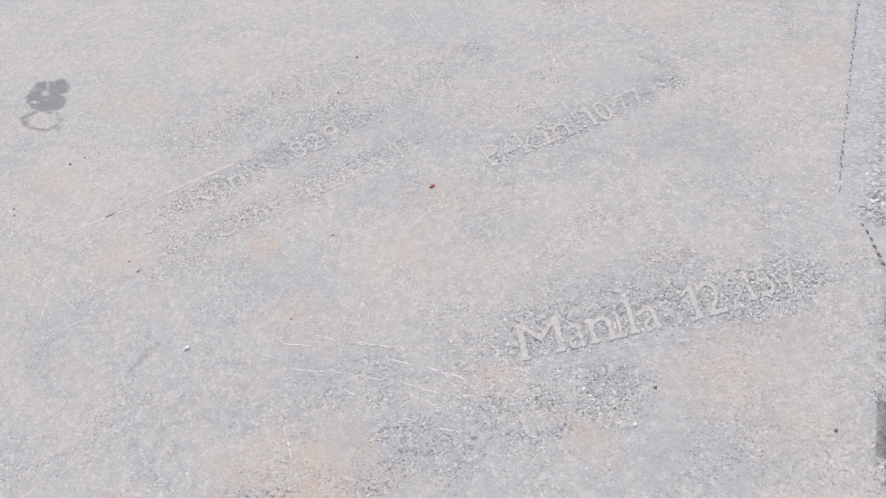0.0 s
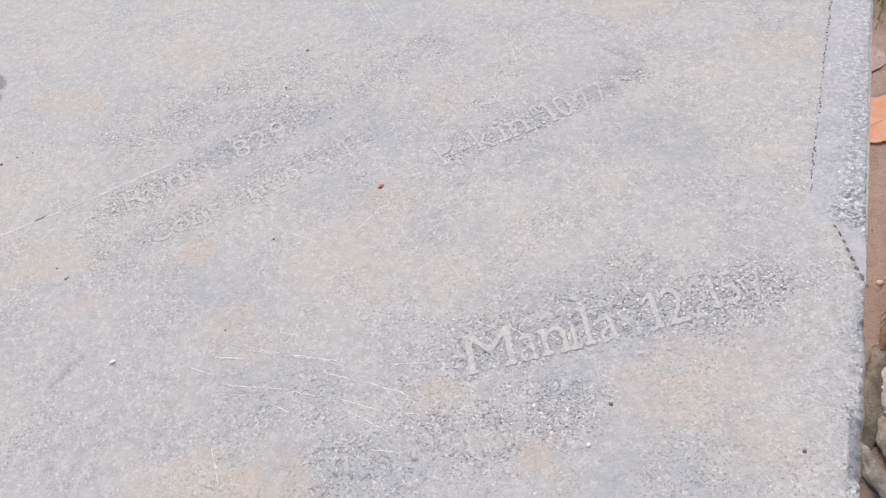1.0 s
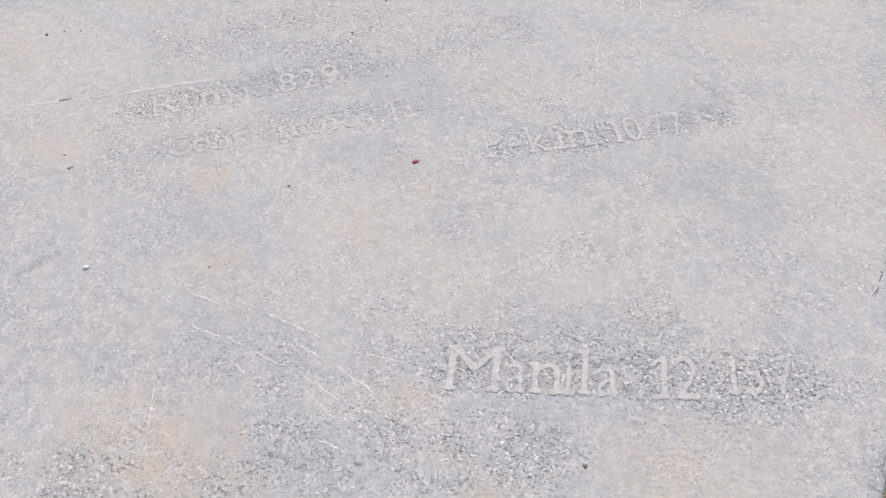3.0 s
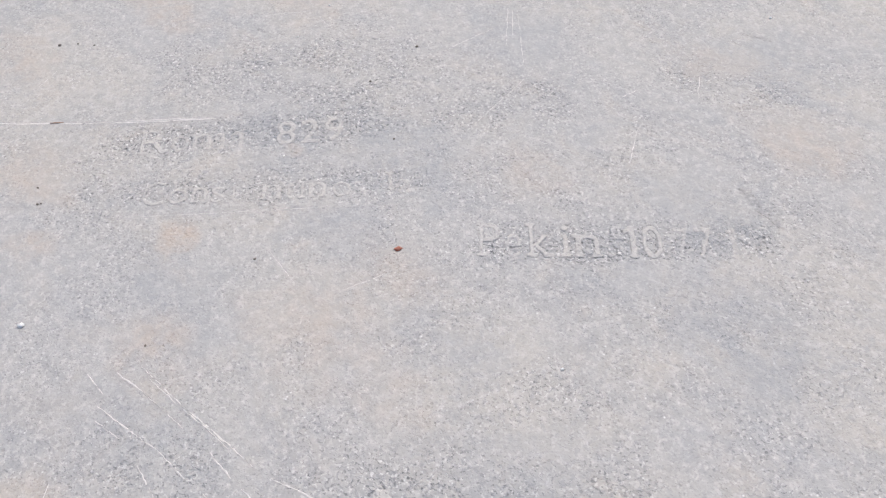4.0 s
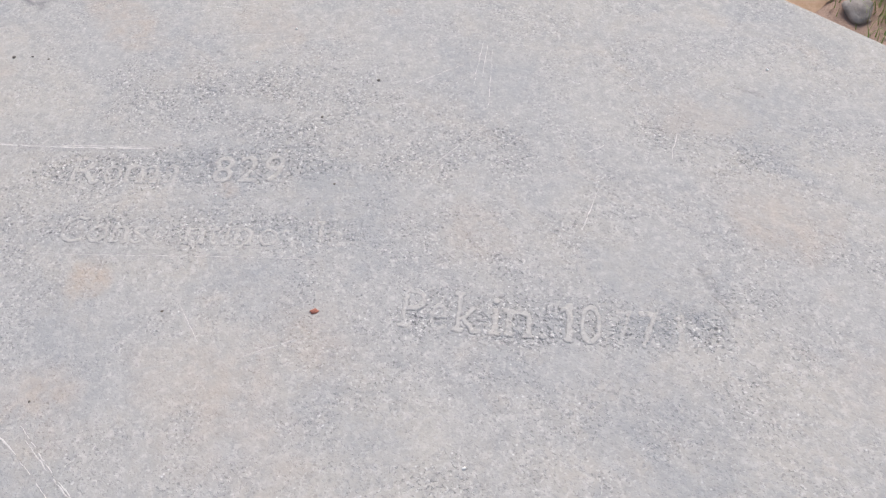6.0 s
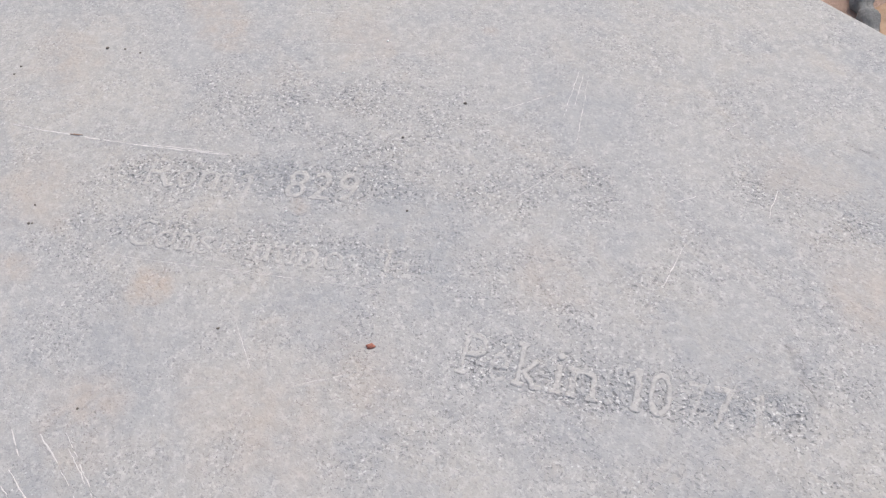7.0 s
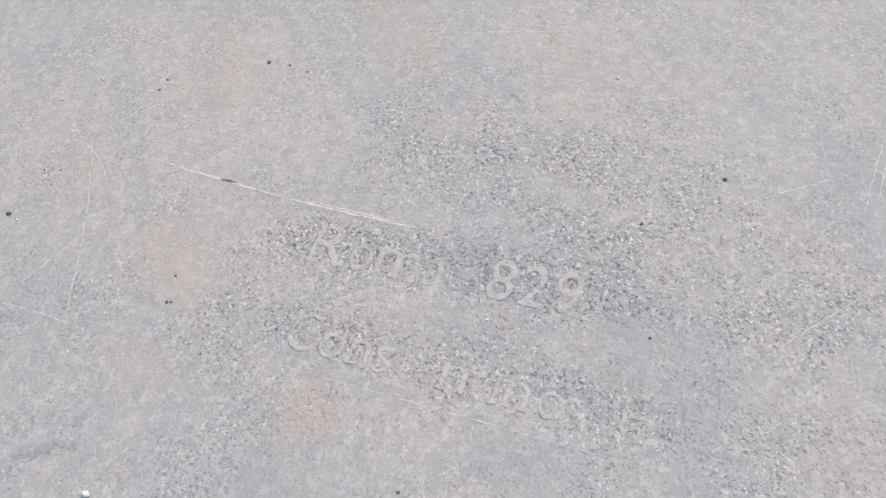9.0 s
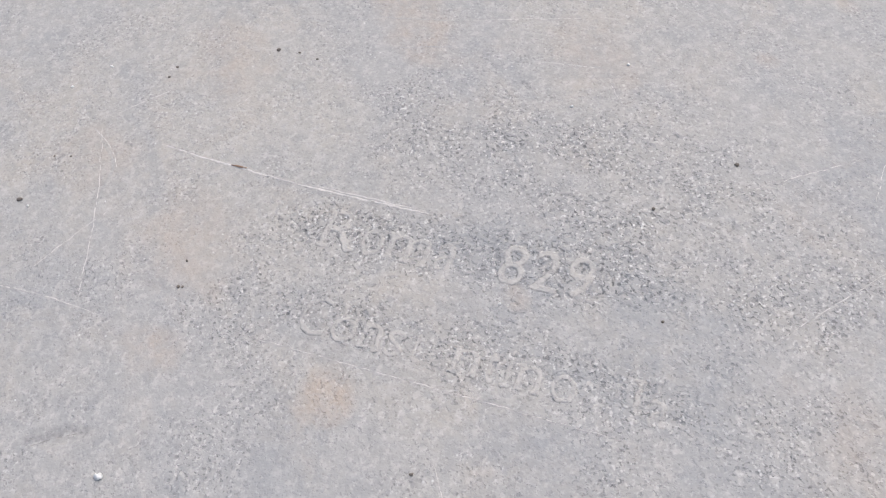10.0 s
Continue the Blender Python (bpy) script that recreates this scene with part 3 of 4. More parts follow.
def letter(ch, origin, degrees, x0, x1, cap, keep, shear, label):
    """One worn character between x0 and x1 along its baseline: a low plateau with soft, broken shoulders, flush with the skin."""
    tris = glyph(ch)
    tall = glyph("M")[..., 1].max()
    low, high = tris[..., 0].min(), tris[..., 0].max()
    left, right = (x0 + 0.5 * (x1 - x0) - 0.02 * cap, x0 + 0.5 * (x1 - x0) + 0.12 * cap) if ch == "1" else (x0, x1)
    tris = np.stack([(tris[..., 0] - low) / (high - low) * (right - left) + left, tris[..., 1] / tall * cap], -1)
    top, base = tris[..., 1].max(), tris[..., 1].min()
    pad = 0.004
    lx, ly = np.meshgrid(np.arange(x0 - pad, x1 + pad, CELL), np.arange(base - pad, top + pad, CELL), indexing="ij")
    seed = int(1000 * x0) % 7
    wx = lx + 0.0007 * pnoise(lx, ly, 0.006, 31 + seed) + 0.0004 * pnoise(lx, ly, 0.0024, 33)
    wy = ly + 0.0007 * pnoise(lx, ly, 0.006, 32 + seed) + 0.0004 * pnoise(lx, ly, 0.0024, 34)
    mask = np.zeros_like(lx)
    for a, b, c in tris:
        det = (b[0] - a[0]) * (c[1] - a[1]) - (c[0] - a[0]) * (b[1] - a[1])
        if abs(det) < 1e-12:
            continue
        u = ((wx - a[0]) * (c[1] - a[1]) - (c[0] - a[0]) * (wy - a[1])) / det
        v = ((b[0] - a[0]) * (wy - a[1]) - (wx - a[0]) * (b[1] - a[1])) / det
        mask[(u >= -0.001) & (v >= -0.001) & (u + v <= 1.001)] = 1.0
    if ch == "1":  # its flag
        mask[(wx > x0) & (wx <= left) & (np.abs(wy - top + 0.10 * cap + 0.75 * (left - wx)) < 0.065 * cap)] = 1.0
    for share, at_top in FEET.get(ch, ()):
        fx, fy = x0 + share * (x1 - x0), (top - 0.045 * cap) if at_top else 0.045 * cap
        mask[(np.abs(wx - fx) < 0.115 * cap) & (np.abs(wy - fy) < 0.052 * cap)] = 1.0
    mask = soften(mask, 2)
    angle = math.radians(degrees)
    c, w = math.cos(angle), math.sin(angle)
    sx, sy = origin[0] + c * (lx + shear * ly) - w * ly, origin[1] + w * (lx + shear * ly) + c * ly
    # worn through in places
    worn = np.clip(keep + 0.26 * pnoise(sx, sy, 0.011, 47) + 0.20 * pnoise(sx, sy, 0.004, 48), 0.0, 1.0)
    rise = np.clip(mask * 1.25, 0, 1) * (0.25 + 0.75 * worn)
    pz = sample(broad, sx, sy) - 0.00075 + 0.00125 * rise + 0.00010 * pnoise(sx, sy, 0.004, 49)
    number = np.arange(mask.size).reshape(mask.shape)
    solid = mask > 0.03
    quad = solid[:-1, :-1] & solid[1:, :-1] & solid[1:, 1:] & solid[:-1, 1:]
    faces = np.stack([number[:-1, :-1], number[1:, :-1], number[1:, 1:], number[:-1, 1:]], -1)[quad]
    used, inverse = np.unique(faces, return_inverse=True)
    verts = np.stack([sx, sy, pz], -1).reshape(-1, 3)[used]
    me = bpy.data.meshes.new("letter")
    me.from_pydata(verts.tolist(), [], inverse.reshape(faces.shape).tolist())
    smooth(me)
    skin = np.clip(0.8 - 0.95 * mask * (0.5 + 0.5 * worn), 0.08, 1)
    # rim: a darker outline along the letter's shoulder
    rim = np.clip(1 - np.abs(mask - 0.35) / 0.3, 0, 1) * keep * 0.55
    for name, field in (("rough", skin), ("grime_shade", rim), ("polish", np.clip(mask * 1.2, 0, 1) * (0.08 + 0.92 * worn))):
        me.attributes.new(name, "FLOAT", "POINT").data.foreach_set("value", field.ravel()[used])
    me.materials.append(STONE)
    ob = new("letter", me)
    ob.parent = top_ob
    return tagged(ob, label)


def lettering(origin, degrees, cap, shear, label, row):
    """row: each character, where it begins and ends along the line, and how much of it is left."""
    for ch, x0, x1, keep in row:
        letter(ch, origin, degrees, x0, x1, cap * (0.94 if ch in "0123456789" else 1.0), keep, shear, label)


lettering((0.1643, -0.2051), 27.6, 0.0415, 0.06, "worn raised letter of the line Manila 12.157",
          (("M", -0.002, 0.0385, 0.95), ("a", 0.0432, 0.0585, 0.75), ("n", 0.0632, 0.0847, 0.85), ("i", 0.0885, 0.0935, 0.9), ("l", 0.1005, 0.1055, 0.95),
           ("a", 0.1123, 0.1282, 0.70), (".", 0.1422, 0.1480, 0.5), ("1", 0.1540, 0.1670, 1.0), ("2", 0.1700, 0.1885, 0.95), (".", 0.1945, 0.1995, 0.4)))
lettering((0.3449, -0.1048), 30.6, 0.0375, 0.10, "half worn raised numeral of the line Manila 12.157",
          (("1", 0.0, 0.0125, 0.85), ("5", 0.0160, 0.0300, 0.75), ("7", 0.0395, 0.0535, 0.34)))
lettering((0.0609, 0.0388), 39.4, 0.0385, -0.02, "worn raised letter of the line Pekin 10.771",
          (("P", -0.002, 0.0165, 0.85), ("e", 0.0205, 0.0345, 0.45), ("k", 0.0415, 0.0590, 0.95), ("i", 0.0690, 0.0745, 0.85), ("n", 0.0805, 0.1005, 0.85),
           (".", 0.1067, 0.1118, 0.6), ("1", 0.1215, 0.1330, 0.9), ("0", 0.1369, 0.1533, 0.85), (".", 0.1556, 0.1600, 0.4)))
lettering((0.0609, 0.0388), 39.4, 0.0370, -0.02, "nearly worn away numeral of the line Pekin 10.771",
          (("7", 0.1640, 0.1770, 0.36), ("7", 0.1815, 0.1963, 0.50), ("1", 0.2075, 0.2158, 0.30)))
lettering((-0.2722, -0.0747), 46.3, 0.0360, 0.0, "worn raised letter of the line Roma 829",
          (("R", -0.002, 0.0245, 0.80), ("o", 0.0289, 0.0449, 0.55), ("m", 0.0490, 0.0800, 0.55), ("a", 0.0850, 0.1000, 0.55),
           ("8", 0.1305, 0.1485, 0.68), ("2", 0.1530, 0.1720, 0.66), ("9", 0.1770, 0.1950, 0.50)))
lettering((-0.2131, -0.1144), 44.0, 0.0295, 0.0, "faint worn raised letter of the word Constantinopla",
          (("C", -0.002, 0.0190, 0.75), ("o", 0.0225, 0.0400, 0.75), ("n", 0.0440, 0.0585, 0.75), ("s", 0.0620, 0.0745, 0.75), ("t", 0.0790, 0.0890, 0.60),
           ("a", 0.0945, 0.1050, 0.15), ("n", 0.1085, 0.1260, 0.82), ("t", 0.1300, 0.1385, 0.65), ("i", 0.1437, 0.1470, 0.72), ("n", 0.1515, 0.1675, 0.75),
           ("o", 0.1730, 0.1895, 0.60), ("p", 0.1935, 0.2055, 0.18), ("l", 0.2240, 0.2275, 0.60), ("a", 0.2332, 0.2458, 0.45)))


def worn_bar(ax, ay, bx, by, w):
    """A letter too worn to read: a low plain bar."""
    a, b = Vector(to_slab(ax, ay)), Vector(to_slab(bx, by))
    d = b - a
    turn = Matrix.Rotation(math.atan2(d.y, d.x), 4, "Z")
    c = (a + b) / 2
    cz = float(sample(broad, c.x, c.y)) - 0.0003
    bm = bmesh.new()
    made = bmesh.ops.create_cube(bm, size=1.0)["verts"]
    bmesh.ops.subdivide_edges(bm, edges=list(bm.edges), cuts=3, use_grid_fill=True)
    for v in bm.verts:
        k = 0.55 if v.co.z > 0 else 1.0
        q = turn @ Vector((v.co.x * d.length * (0.6 + 0.4 * k), v.co.y * w * 1.3 * k, v.co.z * 0.0008))
        v.co = Vector((c.x, c.y, cz)) + q + 0.001 * noise.noise_vector((q + Vector((ax, ay, 0))) * 240)
    part("worn_letter", bm, RELIEF, top_ob, "illegible worn letter, a low bar")


for row in ((-0.080, -0.299, -0.086, -0.313, 0.006), (-0.067, -0.301, -0.070, -0.322, 0.006), (-0.053, -0.304, -0.058, -0.326, 0.006),
            (-0.039, -0.314, -0.043, -0.334, 0.007), (-0.029, -0.319, -0.034, -0.338, 0.007), (-0.012, -0.325, -0.015, -0.343, 0.006),
            (-0.133, -0.278, -0.139, -0.302, 0.007), (-0.143, -0.277, -0.148, -0.294, 0.006)):
    worn_bar(*row)


# ---- scratches: thin pale lines in the skin of the stone ----
def scratch(ax, ay, bx, by, width, seed, bend=0.0, material=None, name="scratch", label="thin pale scratch", gaps=0.2, lift=0.0):
    rnd = random.Random(seed)
    a, b = Vector(to_slab(ax, ay)), Vector(to_slab(bx, by))
    d = b - a
    side = Vector((-d.y, d.x)).normalized()
    n = max(6, int(d.length / 0.003))
    bm = bmesh.new()
    rows = []
    for k in range(n + 1):
        s = k / n
        w = width * (0.25 + 0.75 * math.sin(math.pi * min(max(s, 0.02), 0.98)) ** 0.5) * rnd.uniform(0.55, 1.15)
        c = a + d * s + side * (bend * math.sin(math.pi * s) + 0.0010 * noise.noise(Vector((s * d.length * 70, seed, 0))) + rnd.uniform(-0.0003, 0.0003))
        row = []
        for off, rise in ((-0.5, -0.0002), (0.0, 0.00018), (0.5, -0.0002)):
            p = c + side * (off * w)
            row.append(bm.verts.new((p.x, p.y, float(sample(height, p.x, p.y)) + rise + lift)))
        rows.append(row)
    for r, q in zip(rows, rows[1:]):
        for k in (0, 1):
            if rnd.random() > gaps:
                bm.faces.new((r[k], r[k + 1], q[k + 1], q[k]))
    part(name, bm, material or SCRATCH, table, label)


for k, row in enumerate((
        (-0.425, 0.1755, -0.300, 0.1722, 0.0016, -0.001), (-0.318, 0.1716, -0.190, 0.1762, 0.0018, -0.001), (-0.282, 0.1745, -0.200, 0.1770, 0.0012, 0.0),
        (-0.210, -0.125, -0.185, -0.143, 0.0014, 0.0), (-0.185, -0.143, -0.148, -0.174, 0.0009, 0.0), (-0.192, -0.120, -0.147, -0.160, 0.0009, 0.0),
        (-0.147, -0.160, -0.092, -0.205, 0.0015, 0.001), (-0.184, -0.131, -0.111, -0.191, 0.0010, 0.0), (-0.124, -0.194, -0.106, -0.214, 0.0015, 0.0),
        (-0.097, -0.222, -0.066, -0.256, 0.0013, 0.001), (-0.233, -0.126, -0.216, -0.144, 0.0011, 0.0), (-0.217, -0.155, -0.163, -0.192, 0.0012, 0.0),
        (-0.163, -0.192, -0.136, -0.216, 0.0012, 0.0), (-0.216, -0.167, -0.192, -0.183, 0.0011, 0.0), (-0.175, -0.203, -0.157, -0.228, 0.0009, 0.0),
        (-0.123, -0.225, -0.094, -0.256, 0.0010, 0.0), (-0.119, -0.241, -0.095, -0.278, 0.0012, 0.0), (-0.081, -0.265, -0.066, -0.275, 0.0012, 0.0),
        (-0.113, -0.286, -0.093, -0.301, 0.0013, 0.0), (-0.077, -0.214, -0.008, -0.241, 0.0013, -0.002), (-0.234, -0.217, -0.236, -0.254, 0.0010, 0.0),
        (-0.262, 0.040, -0.010, 0.052, 0.0008, 0.0), (-0.110, -0.002, -0.083, -0.039, 0.0007, 0.0))):
    *ends, width, bend = row
    scratch(*ends, width * (1.2 if k < 3 else 1.15), 100 + k, bend, lift=0.0003 if k < 20 else 0.0001, gaps=0.05 if k < 3 else 0.20)
for k, row in enumerate((
        (0.107, 0.358, 0.102, 0.283, 0.0013, 0.0), (0.112, 0.355, 0.110, 0.300, 0.0009, 0.0),
        (0.245, 0.289, 0.263, 0.307, 0.0012, 0.001), (0.211, 0.193, 0.243, 0.211, 0.0013, 0.001),
        (0.210, 0.101, 0.224, 0.149, 0.0011, 0.0), (0.296, 0.226, 0.289, 0.191, 0.0013, 0.0),
        (0.001, 0.249, 0.092, 0.321, 0.0010, 0.002), (0.117, 0.352, 0.120, 0.242, 0.0008, 0.0),
        (-0.448, 0.039, -0.427, 0.101, 0.0012, 0.001), (-0.492, 0.174, -0.443, 0.138, 0.0010, 0.004),
        (-0.484, 0.194, -0.453, 0.235, 0.0011, 0.001), (-0.389, 0.233, -0.378, 0.261, 0.0010, 0.0),
        (-0.105, 0.350, -0.093, 0.331, 0.0012, 0.0), (-0.174, 0.354, -0.118, 0.362, 0.0010, 0.0),
        (-0.492, 0.013, -0.373, 0.020, 0.0012, 0.003), (-0.486, 0.176, -0.398, 0.026, 0.0008, 0.004),
        (-0.239, 0.391, -0.150, 0.419, 0.0014, 0.0), (-0.040, -0.045, -0.010, -0.030, 0.0008, 0.0),
        (0.125, 0.236, 0.060, 0.150, 0.0008, 0.0))):
    *ends, width, bend = row
    scratch(*ends, width * 1.15, 200 + k, bend, gaps=0.30, lift=0.0001)
# broad faint scuffs, worn smoother and paler than the stone round them
for k, row in enumerate(((-0.425, 0.1735, -0.187, 0.177, 0.0048, -0.002), (-0.688, 0.297, -0.381, 0.360, 0.0045, 0.0), (-0.381, 0.360, -0.105, 0.417, 0.0040, 0.0),
                         (-0.484, 0.194, -0.440, 0.240, 0.0050, 0.002), (-0.492, 0.174, -0.443, 0.130, 0.0050, 0.006), (-0.448, 0.039, -0.425, 0.105, 0.0045, 0.001),
                         (-0.391, 0.230, -0.376, 0.264, 0.0040, 0.0), (-0.180, 0.353, -0.112, 0.363, 0.0050, 0.0), (-0.492, 0.013, -0.373, 0.020, 0.0060, 0.003),
                         (-0.245, 0.389, -0.145, 0.420, 0.0042, 0.0), (-0.300, 0.335, -0.200, 0.368, 0.0035, 0.0), (0.205, 0.095, 0.226, 0.152, 0.0040, 0.0),
                         (0.205, 0.190, 0.245, 0.212, 0.0038, 0.001), (-0.045, -0.050, -0.002, -0.027, 0.0040, 0.0), (-0.135, -0.07, -0.10, -0.06, 0.0040, 0.0),
                         (0.060, 0.148, 0.128, 0.240, 0.0030, 0.0), (-0.41, -0.085, -0.352, -0.066, 0.0120, 0.0),
                         (-0.492, 0.174, -0.451, 0.146, 0.0050, 0.0), (-0.451, 0.146, -0.439, 0.097, 0.0060, 0.0), (-0.439, 0.097, -0.449, 0.040, 0.0050, 0.0), (-0.483, 0.191, -0.457, 0.229, 0.0030, 0.0), (-0.395, 0.226, -0.384, 0.258, 0.0030, 0.0))):
    *ends, width, bend = row
    scratch(*ends, width, 400 + k, bend, RELIEF, "scuff", "broad faint pale scuff", 0.05)
for k, row in enumerate(((0.310, 0.038, 0.327, 0.016, 0.0026, 0.001), (0.309, 0.059, 0.316, 0.046, 0.0018, 0.001), (0.306, 0.080, 0.310, 0.075, 0.0022, 0.0),
                         (0.301, 0.064, 0.308, 0.061, 0.0016, 0.0), (0.352, 0.298, 0.382, 0.284, 0.0014, 0.001), (-0.172, 0.328, -0.163, 0.321, 0.0018, 0.0),
                         (-0.161, 0.323, -0.155, 0.318, 0.0014, 0.0), (-0.357, -0.078, -0.333, -0.060, 0.0022, 0.001), (0.352, 0.165, 0.372, 0.150, 0.0012, 0.0),
                         (-0.205, 0.014, -0.196, 0.012, 0.0018, 0.0))):
    *ends, width, bend = row
    scratch(*ends, width * 0.8, 260 + k, bend, FLAW, "crack", "short dark crack in the stone", 0.34 if k < 4 else 0.42)


# ---- crumbs lying on the table ----
def crumb(name, wx, wy, size, material, label, category, seed, flat=0.5, group="crumbs on the table"):
    size = 0.66 * size
    rnd = random.Random(seed)
    bm = bmesh.new()
    bmesh.ops.create_icosphere(bm, subdivisions=2, radius=1.0)
    ax, ay = rnd.uniform(0.7, 1.2), rnd.uniform(0.6, 1.0)
    for v in bm.verts:
        k = 1 + 0.60 * noise.noise(v.co * 1.9 + Vector((seed, 0, 0)))
        v.co = Vector((v.co.x * size * ax * k, v.co.y * size * ay * k, v.co.z * size * flat * k))
    sx, sy = to_slab(wx, wy)
    z = TOP + float(sample(height, sx, sy)) + size * flat * 0.75
    ob = part(name, bm, material, m=pose(wx, wy, z, 0, 0, rnd.uniform(0, 360)))
    return tagged(ob, label, category, group)


for k, (wx, wy, r) in enumerate(((-0.466, 0.260, 0.0022), (-0.333, 0.059, 0.0022), (-0.503, 0.089, 0.003), (-0.340, 0.081, 0.0018),
                                 (0.007, 0.288, 0.0028), (0.173, -0.446, 0.0028), (0.073, -0.344, 0.0028), (-0.330, 0.060, 0.0016),
                                 (-0.121, -0.011, 0.0020), (-0.194, -0.100, 0.0020), (-0.039, 0.229, 0.0024),
                                 (-0.350, 0.305, 0.0016), (-0.010, 0.140, 0.0016),
                                 (-0.389, 0.306, 0.0030), (-0.369, 0.308, 0.0022), (-0.466, 0.247, 0.0020), (-0.506, 0.137, 0.0016), (-0.492, 0.141, 0.0014))):
    crumb("dirt_crumb", wx, wy, r, DARK, "tiny dark crumb of dirt lying on the table", "crumb", 300 + k)
for k, (wx, wy, r) in enumerate(((0.131, -0.126, 0.0026), (0.040, -0.367, 0.0030), (0.390, 0.326, 0.0026), (-0.114, 0.119, 0.0020),
                                 (-0.492, 0.086, 0.0022), (-0.526, 0.244, 0.0020), (-0.301, -0.079, 0.0042), (-0.096, 0.372, 0.0024),
                                 (-0.125, 0.312, 0.0020), (-0.524, 0.243, 0.0020), (-0.544, 0.211, 0.0020))):
    crumb("stone_crumb", wx, wy, r, WHITE, "tiny white stone crumb lying on the table", "crumb", 340 + k)
crumb("red_scrap", 0.001, -0.002, 0.0047, RED, "small dark red scrap lying on the stone table", "scrap", 380, 0.35, "")


def straw_bit():
    bm = bmesh.new()
    for k in range(2):
        ring = bmesh.ops.create_cone(bm, cap_ends=True, segments=6, radius1=0.0005, radius2=0.0003, depth=0.010)["verts"]
        for v in ring:
            v.co = Matrix.Rotation(radians(90), 4, "Y") @ v.co
            v.co.y += 0.0012 * k + 0.0008 * math.sin(v.co.x * 300)
            v.co.x += 0.003 * k
    sx, sy = to_slab(-0.352, 0.173)
    z = TOP + float(sample(height, sx, sy)) + 0.0009
    tagged(part("straw_bit", bm, TWIG, m=pose(-0.352, 0.173, z, 0, 0, -8)), "short brown bit of straw lying on the stone table", "straw")


straw_bit()


# ---- base under the slab ----
def pedestal():
    bm = bmesh.new()
    cx, cy = (X0 + X1) / 2, (Y0 + Y1) / 2
    verts = box(bm, cx, cy, -THICK - (TOP - THICK) / 2 - 0.01, 0.95, 0.62, TOP - THICK + 0.02)
    bmesh.ops.bevel(bm, geom=list(bm.edges), offset=0.015, segments=2, affect="EDGES")
    part("pedestal", bm, PEDESTAL, table, "plain masonry base", soft=False)


pedestal()


# ---- ground ----
def ground_height(x, y):
    return 0.003 * noise.noise(Vector((x * 5, y * 5, 0))) + 0.008 * noise.noise(Vector((x * 1.3, y * 1.3, 3)))


def ground():
    near = np.linspace(-1.5, 3.0, 91)
    far = np.array([4.0, 6.0, 10.0, 20.0, 60.0, 200.0, 900.0, 3000.0])
    line = np.concatenate([-far[::-1] + 0.0, near, far])
    bm = bmesh.new()
    grid = [[bm.verts.new((x, y, ground_height(x, y) if abs(x) < 5 and abs(y) < 5 else 0.0)) for y in line] for x in line]
    for i in range(len(line) - 1):
        for j in range(len(line) - 1):
            bm.faces.new((grid[i][j], grid[i + 1][j], grid[i + 1][j + 1], grid[i][j + 1]))
    ob = part("ground", bm, EARTH)
    tagged(ob, "bare reddish brown earth with scattered grit", "ground", kind="structure")


ground()


def grit():
    rnd = random.Random(7)
    bm = bmesh.new()
    for _ in range(900):
        x, y = rnd.uniform(0.5, 1.9), rnd.uniform(-0.6, 2.2)
        r = rnd.choice((0.002, 0.003, 0.003, 0.004, 0.006))
        if math.hypot(x - 1.13, y - 0.385) < 0.11 or math.hypot(x - 0.78, y - 1.62) < 0.14 or math.hypot(x - 0.782, y + 0.128) < 0.03:
            continue
        m = Matrix.Translation((x, y, ground_height(x, y) + r * 0.3)) @ Euler((rnd.uniform(0, 6), rnd.uniform(0, 6), 0)).to_matrix().to_4x4()
        made = bmesh.ops.create_icosphere(bm, subdivisions=1, radius=r, matrix=m)["verts"]
        for v in made:
            v.co += Vector((rnd.uniform(-1, 1), rnd.uniform(-1, 1), rnd.uniform(-1, 1))) * r * 0.25
    tagged(part("grit", bm, PEBBLE), "pale grit scattered on bare earth", "grit", kind="stuff")


grit()


